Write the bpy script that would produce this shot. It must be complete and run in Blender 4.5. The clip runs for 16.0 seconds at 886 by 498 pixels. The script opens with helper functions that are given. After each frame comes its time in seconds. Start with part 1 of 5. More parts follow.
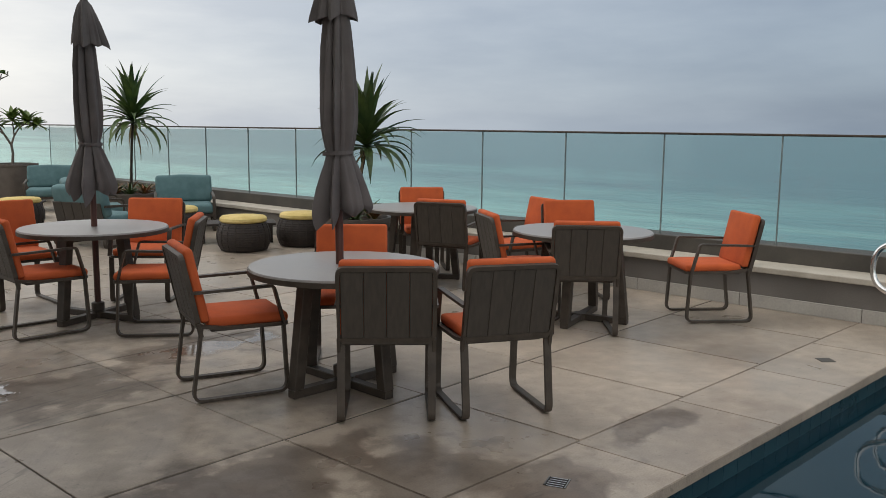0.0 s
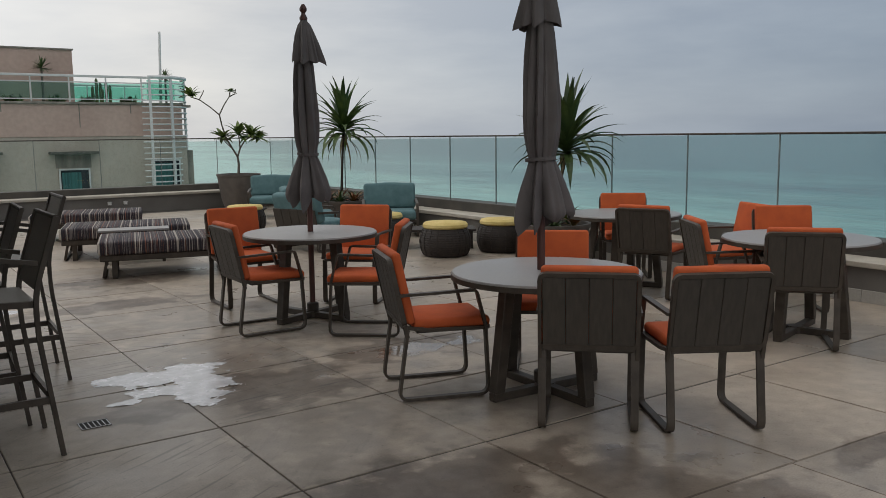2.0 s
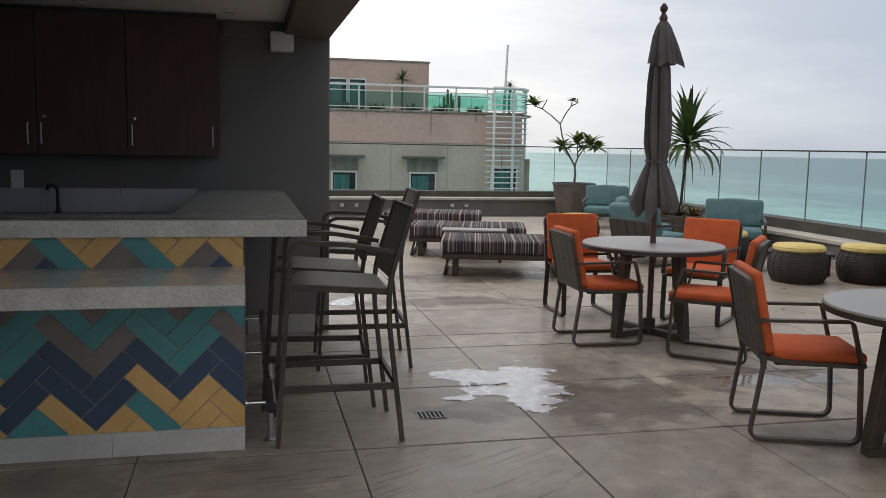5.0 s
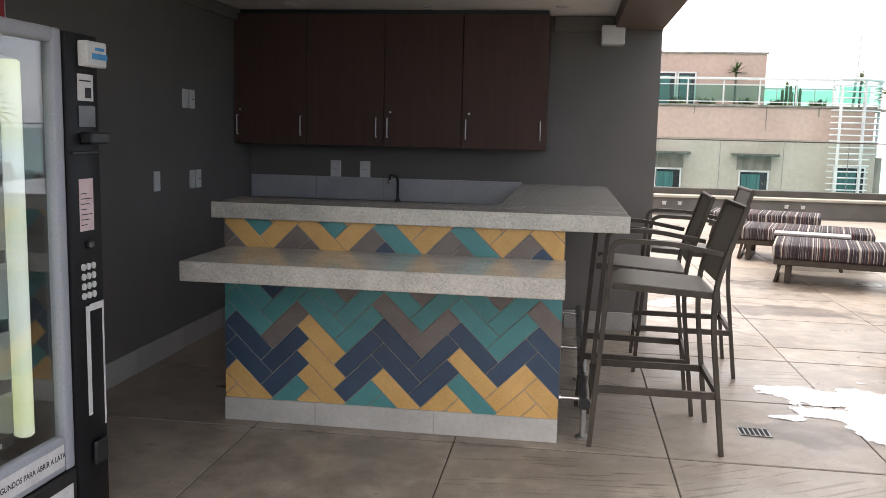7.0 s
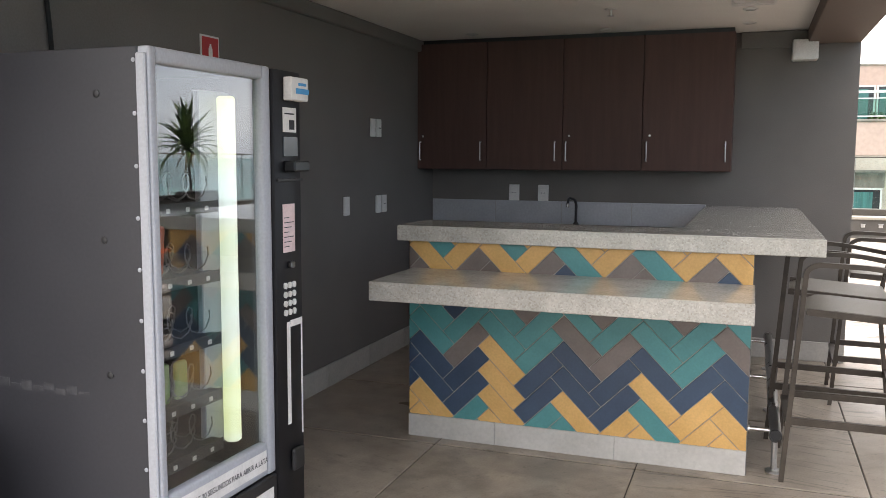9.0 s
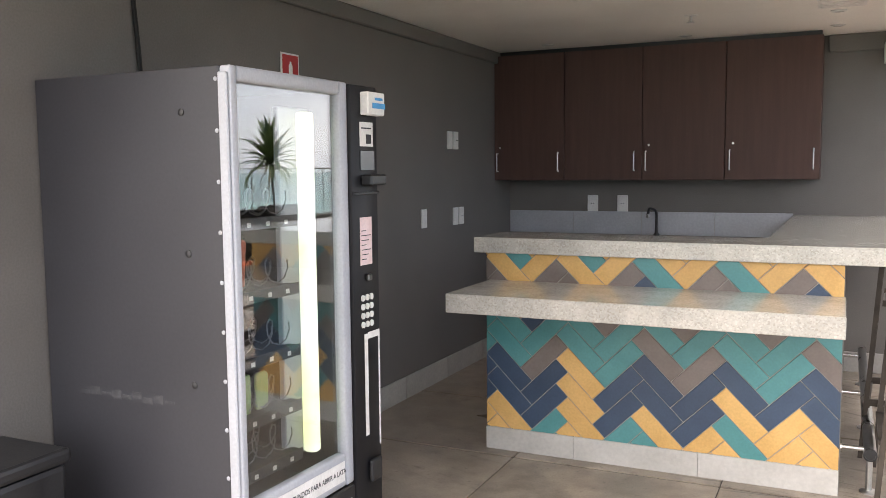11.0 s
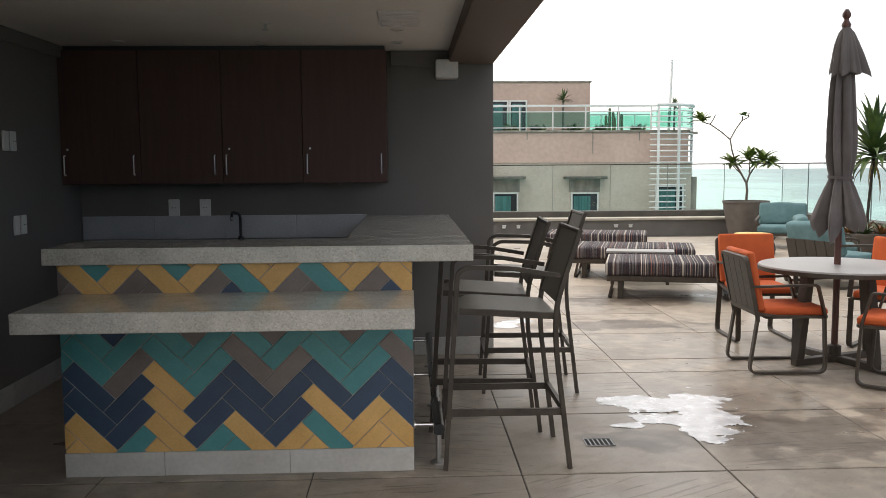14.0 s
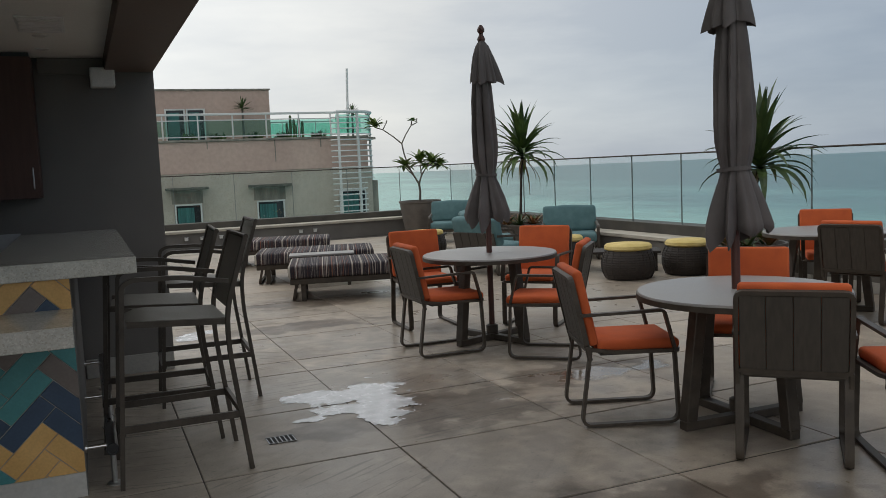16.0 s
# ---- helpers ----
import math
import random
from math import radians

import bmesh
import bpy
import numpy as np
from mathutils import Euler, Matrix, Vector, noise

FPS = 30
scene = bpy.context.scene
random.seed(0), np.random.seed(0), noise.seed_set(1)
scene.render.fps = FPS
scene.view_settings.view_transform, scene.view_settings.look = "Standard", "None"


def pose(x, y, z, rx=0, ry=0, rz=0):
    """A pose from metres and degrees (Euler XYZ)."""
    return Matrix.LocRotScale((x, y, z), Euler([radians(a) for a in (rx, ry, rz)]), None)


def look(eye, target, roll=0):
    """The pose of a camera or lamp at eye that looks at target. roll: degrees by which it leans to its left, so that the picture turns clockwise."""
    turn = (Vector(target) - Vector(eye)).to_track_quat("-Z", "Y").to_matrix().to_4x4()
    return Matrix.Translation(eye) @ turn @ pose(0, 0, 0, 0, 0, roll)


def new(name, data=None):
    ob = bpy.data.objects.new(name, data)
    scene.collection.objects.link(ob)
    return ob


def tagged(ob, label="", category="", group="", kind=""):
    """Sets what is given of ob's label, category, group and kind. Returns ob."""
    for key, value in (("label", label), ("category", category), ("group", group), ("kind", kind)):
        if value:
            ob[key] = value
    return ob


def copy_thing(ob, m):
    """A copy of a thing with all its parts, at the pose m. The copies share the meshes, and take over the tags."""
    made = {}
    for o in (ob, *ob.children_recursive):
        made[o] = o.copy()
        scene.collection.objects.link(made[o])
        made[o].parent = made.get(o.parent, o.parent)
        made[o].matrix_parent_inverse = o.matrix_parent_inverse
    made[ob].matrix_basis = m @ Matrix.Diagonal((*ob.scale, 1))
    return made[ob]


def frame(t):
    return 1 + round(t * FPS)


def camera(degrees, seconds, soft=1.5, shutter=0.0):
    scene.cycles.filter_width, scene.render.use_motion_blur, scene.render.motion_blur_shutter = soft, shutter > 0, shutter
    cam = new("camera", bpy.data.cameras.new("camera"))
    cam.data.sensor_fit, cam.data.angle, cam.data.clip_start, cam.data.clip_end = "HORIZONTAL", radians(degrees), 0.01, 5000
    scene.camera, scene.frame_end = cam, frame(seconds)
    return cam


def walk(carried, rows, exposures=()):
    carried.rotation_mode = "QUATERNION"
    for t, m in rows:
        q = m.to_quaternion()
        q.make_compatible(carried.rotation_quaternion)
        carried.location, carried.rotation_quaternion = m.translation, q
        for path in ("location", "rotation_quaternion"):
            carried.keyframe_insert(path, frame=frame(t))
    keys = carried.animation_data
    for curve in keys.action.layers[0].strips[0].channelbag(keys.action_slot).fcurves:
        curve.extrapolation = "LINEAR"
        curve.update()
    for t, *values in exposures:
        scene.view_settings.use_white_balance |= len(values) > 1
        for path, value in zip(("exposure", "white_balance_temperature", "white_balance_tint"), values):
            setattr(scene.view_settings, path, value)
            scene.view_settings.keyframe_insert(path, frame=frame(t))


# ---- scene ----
cam = camera(54.9, 16.0, 0.7)
PATH = [
    (0, (0.797, 0.158, 1.558), (2.268, 1.483, 1.275), 0.6),
    (0.5, (0.806, 0.161, 1.546), (2.185, 1.58, 1.257), 0.3),
    (1, (0.787, 0.16, 1.552), (2.101, 1.641, 1.268), 0.2),
    (1.5, (0.777, 0.167, 1.551), (2.017, 1.712, 1.28), -0.1),
    (2, (0.768, 0.171, 1.553), (1.897, 1.8, 1.286), -0.7),
    (2.5, (0.772, 0.201, 1.544), (1.789, 1.903, 1.282), -1.0),
    (3, (0.771, 0.231, 1.542), (1.702, 1.982, 1.286), -1.0),
    (3.2, (0.772, 0.253, 1.539), (1.674, 2.02, 1.282), -1.0),
    (5.3, (0.766, 0.495, 1.482), (1.09, 2.452, 1.227), 0.7),
    (5.5, (0.786, 0.507, 1.51), (1.023, 2.475, 1.239), 0.3),
    (6, (0.735, 0.534, 1.48), (0.800, 2.515, 1.214), 0.8),
    (6.5, (0.746, 0.542, 1.478), (0.636, 2.521, 1.208), 1.1),
    (7, (0.748, 0.541, 1.478), (0.466, 2.503, 1.214), 1.4),
    (7.5, (0.747, 0.536, 1.475), (0.337, 2.477, 1.224), 1.3),
    (8, (0.742, 0.525, 1.472), (0.244, 2.448, 1.234), 0.7),
    (8.5, (0.737, 0.508, 1.474), (0.161, 2.410, 1.242), 0.4),
    (9, (0.730, 0.486, 1.476), (0.052, 2.356, 1.262), 0.3),
    (9.5, (0.741, 0.49, 1.477), (-0.089, 2.299, 1.285), -0.4),
    (9.7, (0.742, 0.487, 1.477), (-0.139, 2.273, 1.293), -0.6),
    (11.8, (0.732, 0.506, 1.479), (-0.015, 2.35, 1.285), -0.3),
    (12, (0.73, 0.509, 1.48), (0.051, 2.379, 1.284), -0.4),
    (12.5, (0.729, 0.513, 1.483), (0.245, 2.443, 1.295), -0.2),
    (13, (0.726, 0.517, 1.488), (0.441, 2.488, 1.308), 0),
    (13.5, (0.734, 0.5, 1.494), (0.624, 2.489, 1.314), -0.2),
    (14, (0.743, 0.486, 1.498), (0.819, 2.475, 1.306), -0.4),
    (14.5, (0.777, 0.46, 1.498), (1.017, 2.436, 1.303), -0.9),
    (15, (0.8, 0.418, 1.494), (1.22, 2.362, 1.291), -1.8),
    (15.5, (0.796, 0.335, 1.492), (1.392, 2.232, 1.276), -1.9),
    (16, (0.836, 0.297, 1.485), (1.604, 2.134, 1.292), -2.5),
]
EXPOSURES = [
    (0.0, -0.06, 6800, 10), (1.0, -0.33, 6700, 10), (2.0, -0.44, 6700, 10), (3.0, -0.35, 6600, 10), (5.3, 0.1, 6600, 12), (6.0, 0.75, 6800, 14), (7.0, 1.33, 7000, 16), (8.0, 1.73, 7000, 15), (9.0, 1.88, 7100, 15), (9.5, 2.25, 7200, 16),
    (12.0, 2.48, 7400, 17), (12.5, 1.98, 7200, 17), (13.0, 1.35, 7100, 15), (13.5, 1.0, 7100, 14), (14.0, 0.7, 7000, 12), (14.5, 0.32, 6900, 11), (15.0, 0.01, 6800, 9), (16.0, -0.37, 6600, 8),
]
walk(cam, [(t, look(eye, target, roll)) for t, eye, target, roll in PATH], EXPOSURES)

# ---- light: overcast sky over the sea, soft sun high behind the clouds ----
world = bpy.data.worlds.new("overcast_sky")
scene.world = world
world.use_nodes = True
wn, wl = world.node_tree.nodes, world.node_tree.links
wn.clear()


def wnode(kind, **kw):
    n = wn.new(kind)
    for k, v in kw.items():
        n.inputs[k].default_value = v
    return n


w_out = wnode("ShaderNodeOutputWorld")
w_bg = wnode("ShaderNodeBackground", Strength=0.1)
w_sky = wnode("ShaderNodeTexSky")
w_sky.sky_type, w_sky.sun_disc = "NISHITA", False
w_sky.sun_elevation, w_sky.sun_rotation = radians(52), radians(-25)
w_tc = wnode("ShaderNodeTexCoord")
w_map = wnode("ShaderNodeMapping")
w_map.inputs["Scale"].default_value = (1.0, 1.0, 4.5)
w_noise = wnode("ShaderNodeTexNoise", Scale=2.2, Detail=7.0, Roughness=0.55)
w_ramp = wn.new("ShaderNodeValToRGB")
w_ramp.color_ramp.elements[0].position, w_ramp.color_ramp.elements[0].color = 0.36, (0.80, 0.83, 0.88, 1)
w_ramp.color_ramp.elements[1].position, w_ramp.color_ramp.elements[1].color = 0.64, (1.10, 1.10, 1.09, 1)
w_dot = wn.new("ShaderNodeVectorMath")
w_dot.operation = "DOT_PRODUCT"
w_dot.inputs[1].default_value = (-0.78, 0.22, 0.45)
w_glow = wn.new("ShaderNodeMapRange")
for k, v in (("From Min", -0.75), ("From Max", 0.5), ("To Min", 3.5), ("To Max", 14.5)):
    w_glow.inputs[k].default_value = v
w_tint = wn.new("ShaderNodeMix")
w_tint.data_type = "RGBA"
w_tint.inputs["A"].default_value = (0.69, 0.90, 1.18, 1)
w_tint.inputs["B"].default_value = (1.0, 1.0, 1.0, 1)
w_tf = wn.new("ShaderNodeMapRange")
w_tf.inputs["From Min"].default_value, w_tf.inputs["From Max"].default_value = -0.75, 0.0
w_mul = wn.new("ShaderNodeVectorMath")
w_mul.operation = "MULTIPLY"
w_scl = wn.new("ShaderNodeVectorMath")
w_scl.operation = "SCALE"
w_mix = wn.new("ShaderNodeMix")
w_mix.data_type = "RGBA"
w_mix.inputs["Factor"].default_value = 0.88
wl.new(w_tc.outputs["Generated"], w_map.inputs["Vector"])
wl.new(w_map.outputs["Vector"], w_noise.inputs["Vector"])
wl.new(w_noise.outputs["Fac"], w_ramp.inputs["Fac"])
wl.new(w_tc.outputs["Generated"], w_dot.inputs[0])
wl.new(w_dot.outputs["Value"], w_glow.inputs["Value"])
wl.new(w_dot.outputs["Value"], w_tf.inputs["Value"])
wl.new(w_tf.outputs["Result"], w_tint.inputs["Factor"])
wl.new(w_ramp.outputs["Color"], w_mul.inputs[0])
wl.new(w_tint.outputs["Result"], w_mul.inputs[1])
wl.new(w_mul.outputs["Vector"], w_scl.inputs[0])
wl.new(w_glow.outputs["Result"], w_scl.inputs["Scale"])
wl.new(w_sky.outputs["Color"], w_mix.inputs["A"])
wl.new(w_scl.outputs["Vector"], w_mix.inputs["B"])
wl.new(w_mix.outputs["Result"], w_bg.inputs["Color"])
wl.new(w_bg.outputs["Background"], w_out.inputs["Surface"])

sun = new("sun", bpy.data.lights.new("sun", "SUN"))
sun.data.energy, sun.data.angle, sun.data.color = 0.5, radians(25), (1.0, 0.97, 0.92)
sun.matrix_world = look((-12, 22, 40), (0, 0, 0))


# ---- helpers for meshes ----
def bm_new():
    return bmesh.new()


def add_box(bm, lo, hi, bev=0.0, seg=1, m=None):
    size = Vector(hi) - Vector(lo)
    mid = (Vector(hi) + Vector(lo)) / 2
    mat = Matrix.Translation(mid) @ Matrix.Diagonal((*size, 1))
    if m is not None:
        mat = m @ mat
    got = bmesh.ops.create_cube(bm, size=1.0, matrix=mat)
    if bev > 0:
        edges = list({e for v in got["verts"] for e in v.link_edges})
        bmesh.ops.bevel(bm, geom=edges, offset=bev, segments=seg, affect="EDGES", profile=0.5)
    return bm


def box(lo, hi, bev=0.0, seg=1, m=None):
    return add_box(bm_new(), lo, hi, bev, seg, m)


def rect_profile(w, h):
    return [(-w / 2, -h / 2), (w / 2, -h / 2), (w / 2, h / 2), (-w / 2, h / 2)]


def round_profile(r, n=8):
    return [(r * math.cos(2 * math.pi * i / n), r * math.sin(2 * math.pi * i / n)) for i in range(n)]


def add_sweep(bm, pts, profile, up=(0, 0, 1), closed=False, scales=None):
    """A profile drawn along a line of points."""
    pts = [Vector(p) for p in pts]
    n = len(pts)
    rings = []
    u = Vector(up)
    for i, p in enumerate(pts):
        a = pts[(i - 1) % n] if (closed or i > 0) else p
        b = pts[(i + 1) % n] if (closed or i < n - 1) else p
        t = (b - a).normalized()
        side = t.cross(u)
        if side.length < 1e-4:
            side = t.cross(Vector((0, 1, 0)))
        side.normalize()
        top = side.cross(t).normalized()
        u = top
        k = scales[i] if scales else 1.0
        rings.append([bm.verts.new(p + side * (x * k) + top * (y * k)) for x, y in profile])
    m = len(profile)
    for i in range(n if closed else n - 1):
        r0, r1 = rings[i], rings[(i + 1) % n]
        for j in range(m):
            bm.faces.new((r0[j], r0[(j + 1) % m], r1[(j + 1) % m], r1[j]))
    if not closed:
        bm.faces.new(list(reversed(rings[0])))
        bm.faces.new(rings[-1])
    return bm


def sweep(pts, profile, up=(0, 0, 1), closed=False, scales=None):
    return add_sweep(bm_new(), pts, profile, up, closed, scales)


def rounded(pts, r, n=4):
    """The corners of a line of points, rounded off."""
    pts = [Vector(p) for p in pts]
    out = [pts[0]]
    for a, p, b in zip(pts, pts[1:], pts[2:]):
        da, db = (a - p), (b - p)
        k = min(r, da.length * 0.45, db.length * 0.45)
        p0, p1 = p + da.normalized() * k, p + db.normalized() * k
        for i in range(n + 1):
            s = i / n
            out.append(p0 * (1 - s) ** 2 + p * 2 * s * (1 - s) + p1 * s * s)
    out.append(pts[-1])
    return out


def add_lathe(bm, rings, n=24, cap=True, m=None):
    """rings: (radius, z) from bottom to top, round the z axis."""
    m = m or Matrix.Identity(4)
    made = []
    for r, z in rings:
        made.append([bm.verts.new(m @ Vector((r * math.cos(2 * math.pi * i / n), r * math.sin(2 * math.pi * i / n), z))) for i in range(n)])
    for a, b in zip(made, made[1:]):
        for i in range(n):
            bm.faces.new((a[i], a[(i + 1) % n], b[(i + 1) % n], b[i]))
    if cap:
        bm.faces.new(list(reversed(made[0])))
        bm.faces.new(made[-1])
    return bm


def lathe(rings, n=24, cap=True, m=None):
    return add_lathe(bm_new(), rings, n, cap, m)


def mesh_of(name, bm, material, smooth=False):
    bmesh.ops.recalc_face_normals(bm, faces=bm.faces)
    me = bpy.data.meshes.new(name)
    bm.to_mesh(me)
    bm.free()
    me.materials.append(material)
    if smooth:
        me.shade_smooth()
        me.set_sharp_from_angle(angle=radians(40))
    return me


def part(name, bm, material, parent, label="", smooth=False):
    ob = new(name, mesh_of(name, bm, material, smooth))
    ob.parent = parent
    if label:
        tagged(ob, label)
    return ob


def thing(name, label, category, group="", m=None):
    ob = tagged(new(name), label, category, group)
    if m is not None:
        ob.matrix_basis = m
    return ob


def setting(name, bm, material, label="", category="", smooth=False):
    return tagged(new(name, mesh_of(name, bm, material, smooth)), label, category, "", "structure")


# ---- materials ----
def shader(name):
    mt = bpy.data.materials.new(name)
    mt.use_nodes = True
    nt = mt.node_tree
    return mt, nt.nodes, nt.links, nt.nodes["Principled BSDF"]


def surface(name, c1, c2, rough=0.6, scale=6.0, fine=90.0, bump=0.15, metal=0.0, vary=0.0, stretch=(1, 1, 1), rough2=None, c3=None, dist=0.004, lo=0.35, hi=0.68, spec=None):
    """Two tones blended by a coarse and a fine noise, with fine relief; vary: lightness that differs from piece to piece."""
    mt, nd, ln, bs = shader(name)
    tc = nd.new("ShaderNodeTexCoord")
    mp = nd.new("ShaderNodeMapping")
    mp.inputs["Scale"].default_value = stretch
    ln.new(tc.outputs["Object"], mp.inputs["Vector"])
    n1, n2 = nd.new("ShaderNodeTexNoise"), nd.new("ShaderNodeTexNoise")
    n1.inputs["Scale"].default_value, n1.inputs["Detail"].default_value = scale, 6
    n2.inputs["Scale"].default_value, n2.inputs["Detail"].default_value = fine, 3
    for n in (n1, n2):
        ln.new(mp.outputs["Vector"], n.inputs["Vector"])
    rp = nd.new("ShaderNodeValToRGB")
    rp.color_ramp.elements[0].position, rp.color_ramp.elements[1].position = lo, hi
    rp.color_ramp.elements[0].color, rp.color_ramp.elements[1].color = (*c1, 1), (*c2, 1)
    ln.new(n1.outputs["Fac"], rp.inputs["Fac"])
    mx = nd.new("ShaderNodeMix")
    mx.data_type, mx.blend_type = "RGBA", "MULTIPLY"
    mx.inputs["Factor"].default_value = 1.0
    fr = nd.new("ShaderNodeMapRange")
    fr.inputs["From Min"].default_value, fr.inputs["From Max"].default_value = 0.3, 0.7
    fr.inputs["To Min"].default_value, fr.inputs["To Max"].default_value = 0.93, 1.06
    ln.new(n2.outputs["Fac"], fr.inputs["Value"])
    ln.new(rp.outputs["Color"], mx.inputs["A"])
    ln.new(fr.outputs["Result"], mx.inputs["B"])
    col = mx.outputs["Result"]
    if vary:
        oi = nd.new("ShaderNodeObjectInfo")
        vr = nd.new("ShaderNodeMapRange")
        vr.inputs["To Min"].default_value, vr.inputs["To Max"].default_value = 1 - vary, 1 + vary
        ln.new(oi.outputs["Random"], vr.inputs["Value"])
        m2 = nd.new("ShaderNodeMix")
        m2.data_type, m2.blend_type = "RGBA", "MULTIPLY"
        m2.inputs["Factor"].default_value = 1.0
        ln.new(col, m2.inputs["A"])
        ln.new(vr.outputs["Result"], m2.inputs["B"])
        col = m2.outputs["Result"]
    ln.new(col, bs.inputs["Base Color"])
    bs.inputs["Metallic"].default_value = metal
    if spec is not None:
        bs.inputs["Specular IOR Level"].default_value = spec
    rr = nd.new("ShaderNodeMapRange")
    rr.inputs["From Min"].default_value, rr.inputs["From Max"].default_value = 0.3, 0.7
    rr.inputs["To Min"].default_value, rr.inputs["To Max"].default_value = rough, (rough2 if rough2 is not None else min(1, rough + 0.12))
    ln.new(n1.outputs["Fac"], rr.inputs["Value"])
    ln.new(rr.outputs["Result"], bs.inputs["Roughness"])
    if bump:
        bp = nd.new("ShaderNodeBump")
        bp.inputs["Strength"].default_value, bp.inputs["Distance"].default_value = bump, dist
        ln.new(n2.outputs["Fac"], bp.inputs["Height"])
        ln.new(bp.outputs["Normal"], bs.inputs["Normal"])
    return mt


M_joint = surface("slab_joint", (0.045, 0.039, 0.033), (0.085, 0.074, 0.064), 0.85, 3, 60)
M_wall = surface("grey_brown_wall", (0.140, 0.129, 0.118), (0.168, 0.155, 0.142), 0.75, 2.0, 120, 0.25)
M_wall_light = surface("parapet_wall", (0.14, 0.128, 0.115), (0.18, 0.165, 0.15), 0.75, 2.0, 90, 0.25)
M_cap = surface("parapet_cap", (0.38, 0.34, 0.28), (0.52, 0.47, 0.40), 0.6, 3, 60, 0.2)
M_kerb = surface("dark_kerb", (0.05, 0.045, 0.038), (0.085, 0.075, 0.062), 0.55, 3, 60, 0.2)
M_base = surface("base_tile", (0.36, 0.34, 0.31), (0.44, 0.42, 0.38), 0.45, 3, 60, 0.1, vary=0.05)
M_ceiling = surface("ceiling_paint", (0.76, 0.73, 0.68), (0.82, 0.79, 0.74), 0.8, 2, 100, 0.1)
M_beam = surface("brown_beam", (0.11, 0.075, 0.06), (0.14, 0.10, 0.08), 0.6, 3, 80, 0.1)
M_cab = surface("dark_wood_laminate", (0.078, 0.040, 0.032), (0.092, 0.049, 0.040), 0.5, 4, 130, 0.08, stretch=(9, 9, 0.6), vary=0.04, spec=0.3)
M_steel = surface("brushed_steel", (0.55, 0.55, 0.54), (0.68, 0.68, 0.67), 0.28, 9, 140, 0.05, metal=1.0)
M_chrome = surface("chrome", (0.75, 0.75, 0.75), (0.82, 0.82, 0.82), 0.08, 4, 60, 0.0, metal=1.0)
M_dark_steel = surface("dark_steel", (0.20, 0.20, 0.20), (0.30, 0.30, 0.30), 0.25, 9, 140, 0.05, metal=1.0)
M_plinth = surface("plinth_tile", (0.44, 0.42, 0.385), (0.53, 0.51, 0.475), 0.4, 4, 60, 0.1, vary=0.03)
M_splash = surface("splash_tile", (0.36, 0.37, 0.39), (0.42, 0.43, 0.45), 0.35, 4, 60, 0.05, vary=0.03)
M_grout = surface("grout", (0.30, 0.28, 0.25), (0.40, 0.38, 0.34), 0.85, 9, 120, 0.2)
M_frame = surface("taupe_metal", (0.048, 0.038, 0.030), (0.076, 0.061, 0.048), 0.42, 12, 140, 0.1, spec=0.3)
M_slat = surface("taupe_slat", (0.043, 0.035, 0.028), (0.064, 0.052, 0.041), 0.5, 9, 120, 0.3, stretch=(6, 6, 0.5), vary=0.06)
M_orange = surface("orange_fabric", (0.47, 0.085, 0.022), (0.58, 0.115, 0.032), 0.85, 7, 350, 0.5, dist=0.0015, vary=0.05)
M_top = surface("table_top", (0.245, 0.232, 0.225), (0.305, 0.292, 0.28), 0.32, 5, 110, 0.1)
M_umb = surface("grey_canopy", (0.088, 0.077, 0.076), (0.130, 0.115, 0.112), 0.8, 5, 240, 0.35)
M_redwood = surface("red_wood", (0.055, 0.020, 0.015), (0.10, 0.034, 0.024), 0.4, 9, 90, 0.15, stretch=(6, 6, 0.6))
M_teal = surface("teal_fabric", (0.085, 0.165, 0.175), (0.125, 0.22, 0.23), 0.85, 7, 300, 0.4)
M_yellow = surface("yellow_fabric", (0.60, 0.45, 0.15), (0.72, 0.57, 0.24), 0.85, 7, 300, 0.4)
M_sling = surface("sling_mesh", (0.125, 0.112, 0.094), (0.165, 0.150, 0.128), 0.45, 5, 420, 0.5, dist=0.001)
M_pot = surface("grey_pot", (0.09, 0.075, 0.065), (0.13, 0.11, 0.095), 0.55, 6, 90, 0.15)
M_soil = surface("soil", (0.03, 0.02, 0.014), (0.07, 0.05, 0.035), 0.95, 20, 90, 0.6)
M_leaf = surface("strap_leaf", (0.022, 0.050, 0.014), (0.085, 0.135, 0.03), 0.45, 5, 60, 0.1, vary=0.2)
M_leaf_bright = surface("frangipani_leaf", (0.06, 0.11, 0.02), (0.15, 0.21, 0.04), 0.4, 5, 60, 0.1)
M_leaf_dry = surface("dry_leaf", (0.16, 0.12, 0.06), (0.25, 0.19, 0.10), 0.7, 9, 90, 0.2)
M_brom = surface("bromeliad_leaf", (0.10, 0.09, 0.02), (0.26, 0.07, 0.03), 0.45, 4, 60, 0.1)
M_bark = surface("bark", (0.10, 0.085, 0.07), (0.18, 0.155, 0.13), 0.85, 30, 90, 0.5)
M_trunk = surface("dracaena_trunk", (0.030, 0.024, 0.018), (0.070, 0.056, 0.044), 0.85, 30, 90, 0.5)
M_black = surface("black_plastic", (0.012, 0.012, 0.013), (0.022, 0.022, 0.024), 0.35, 6, 120, 0.1)
M_cable = surface("black_rubber", (0.01, 0.01, 0.01), (0.02, 0.02, 0.02), 0.85, 6, 120, 0.1)
M_grey_vm = surface("grey_enamel", (0.032, 0.032, 0.038), (0.043, 0.043, 0.050), 0.45, 1.5, 80, 0.05)
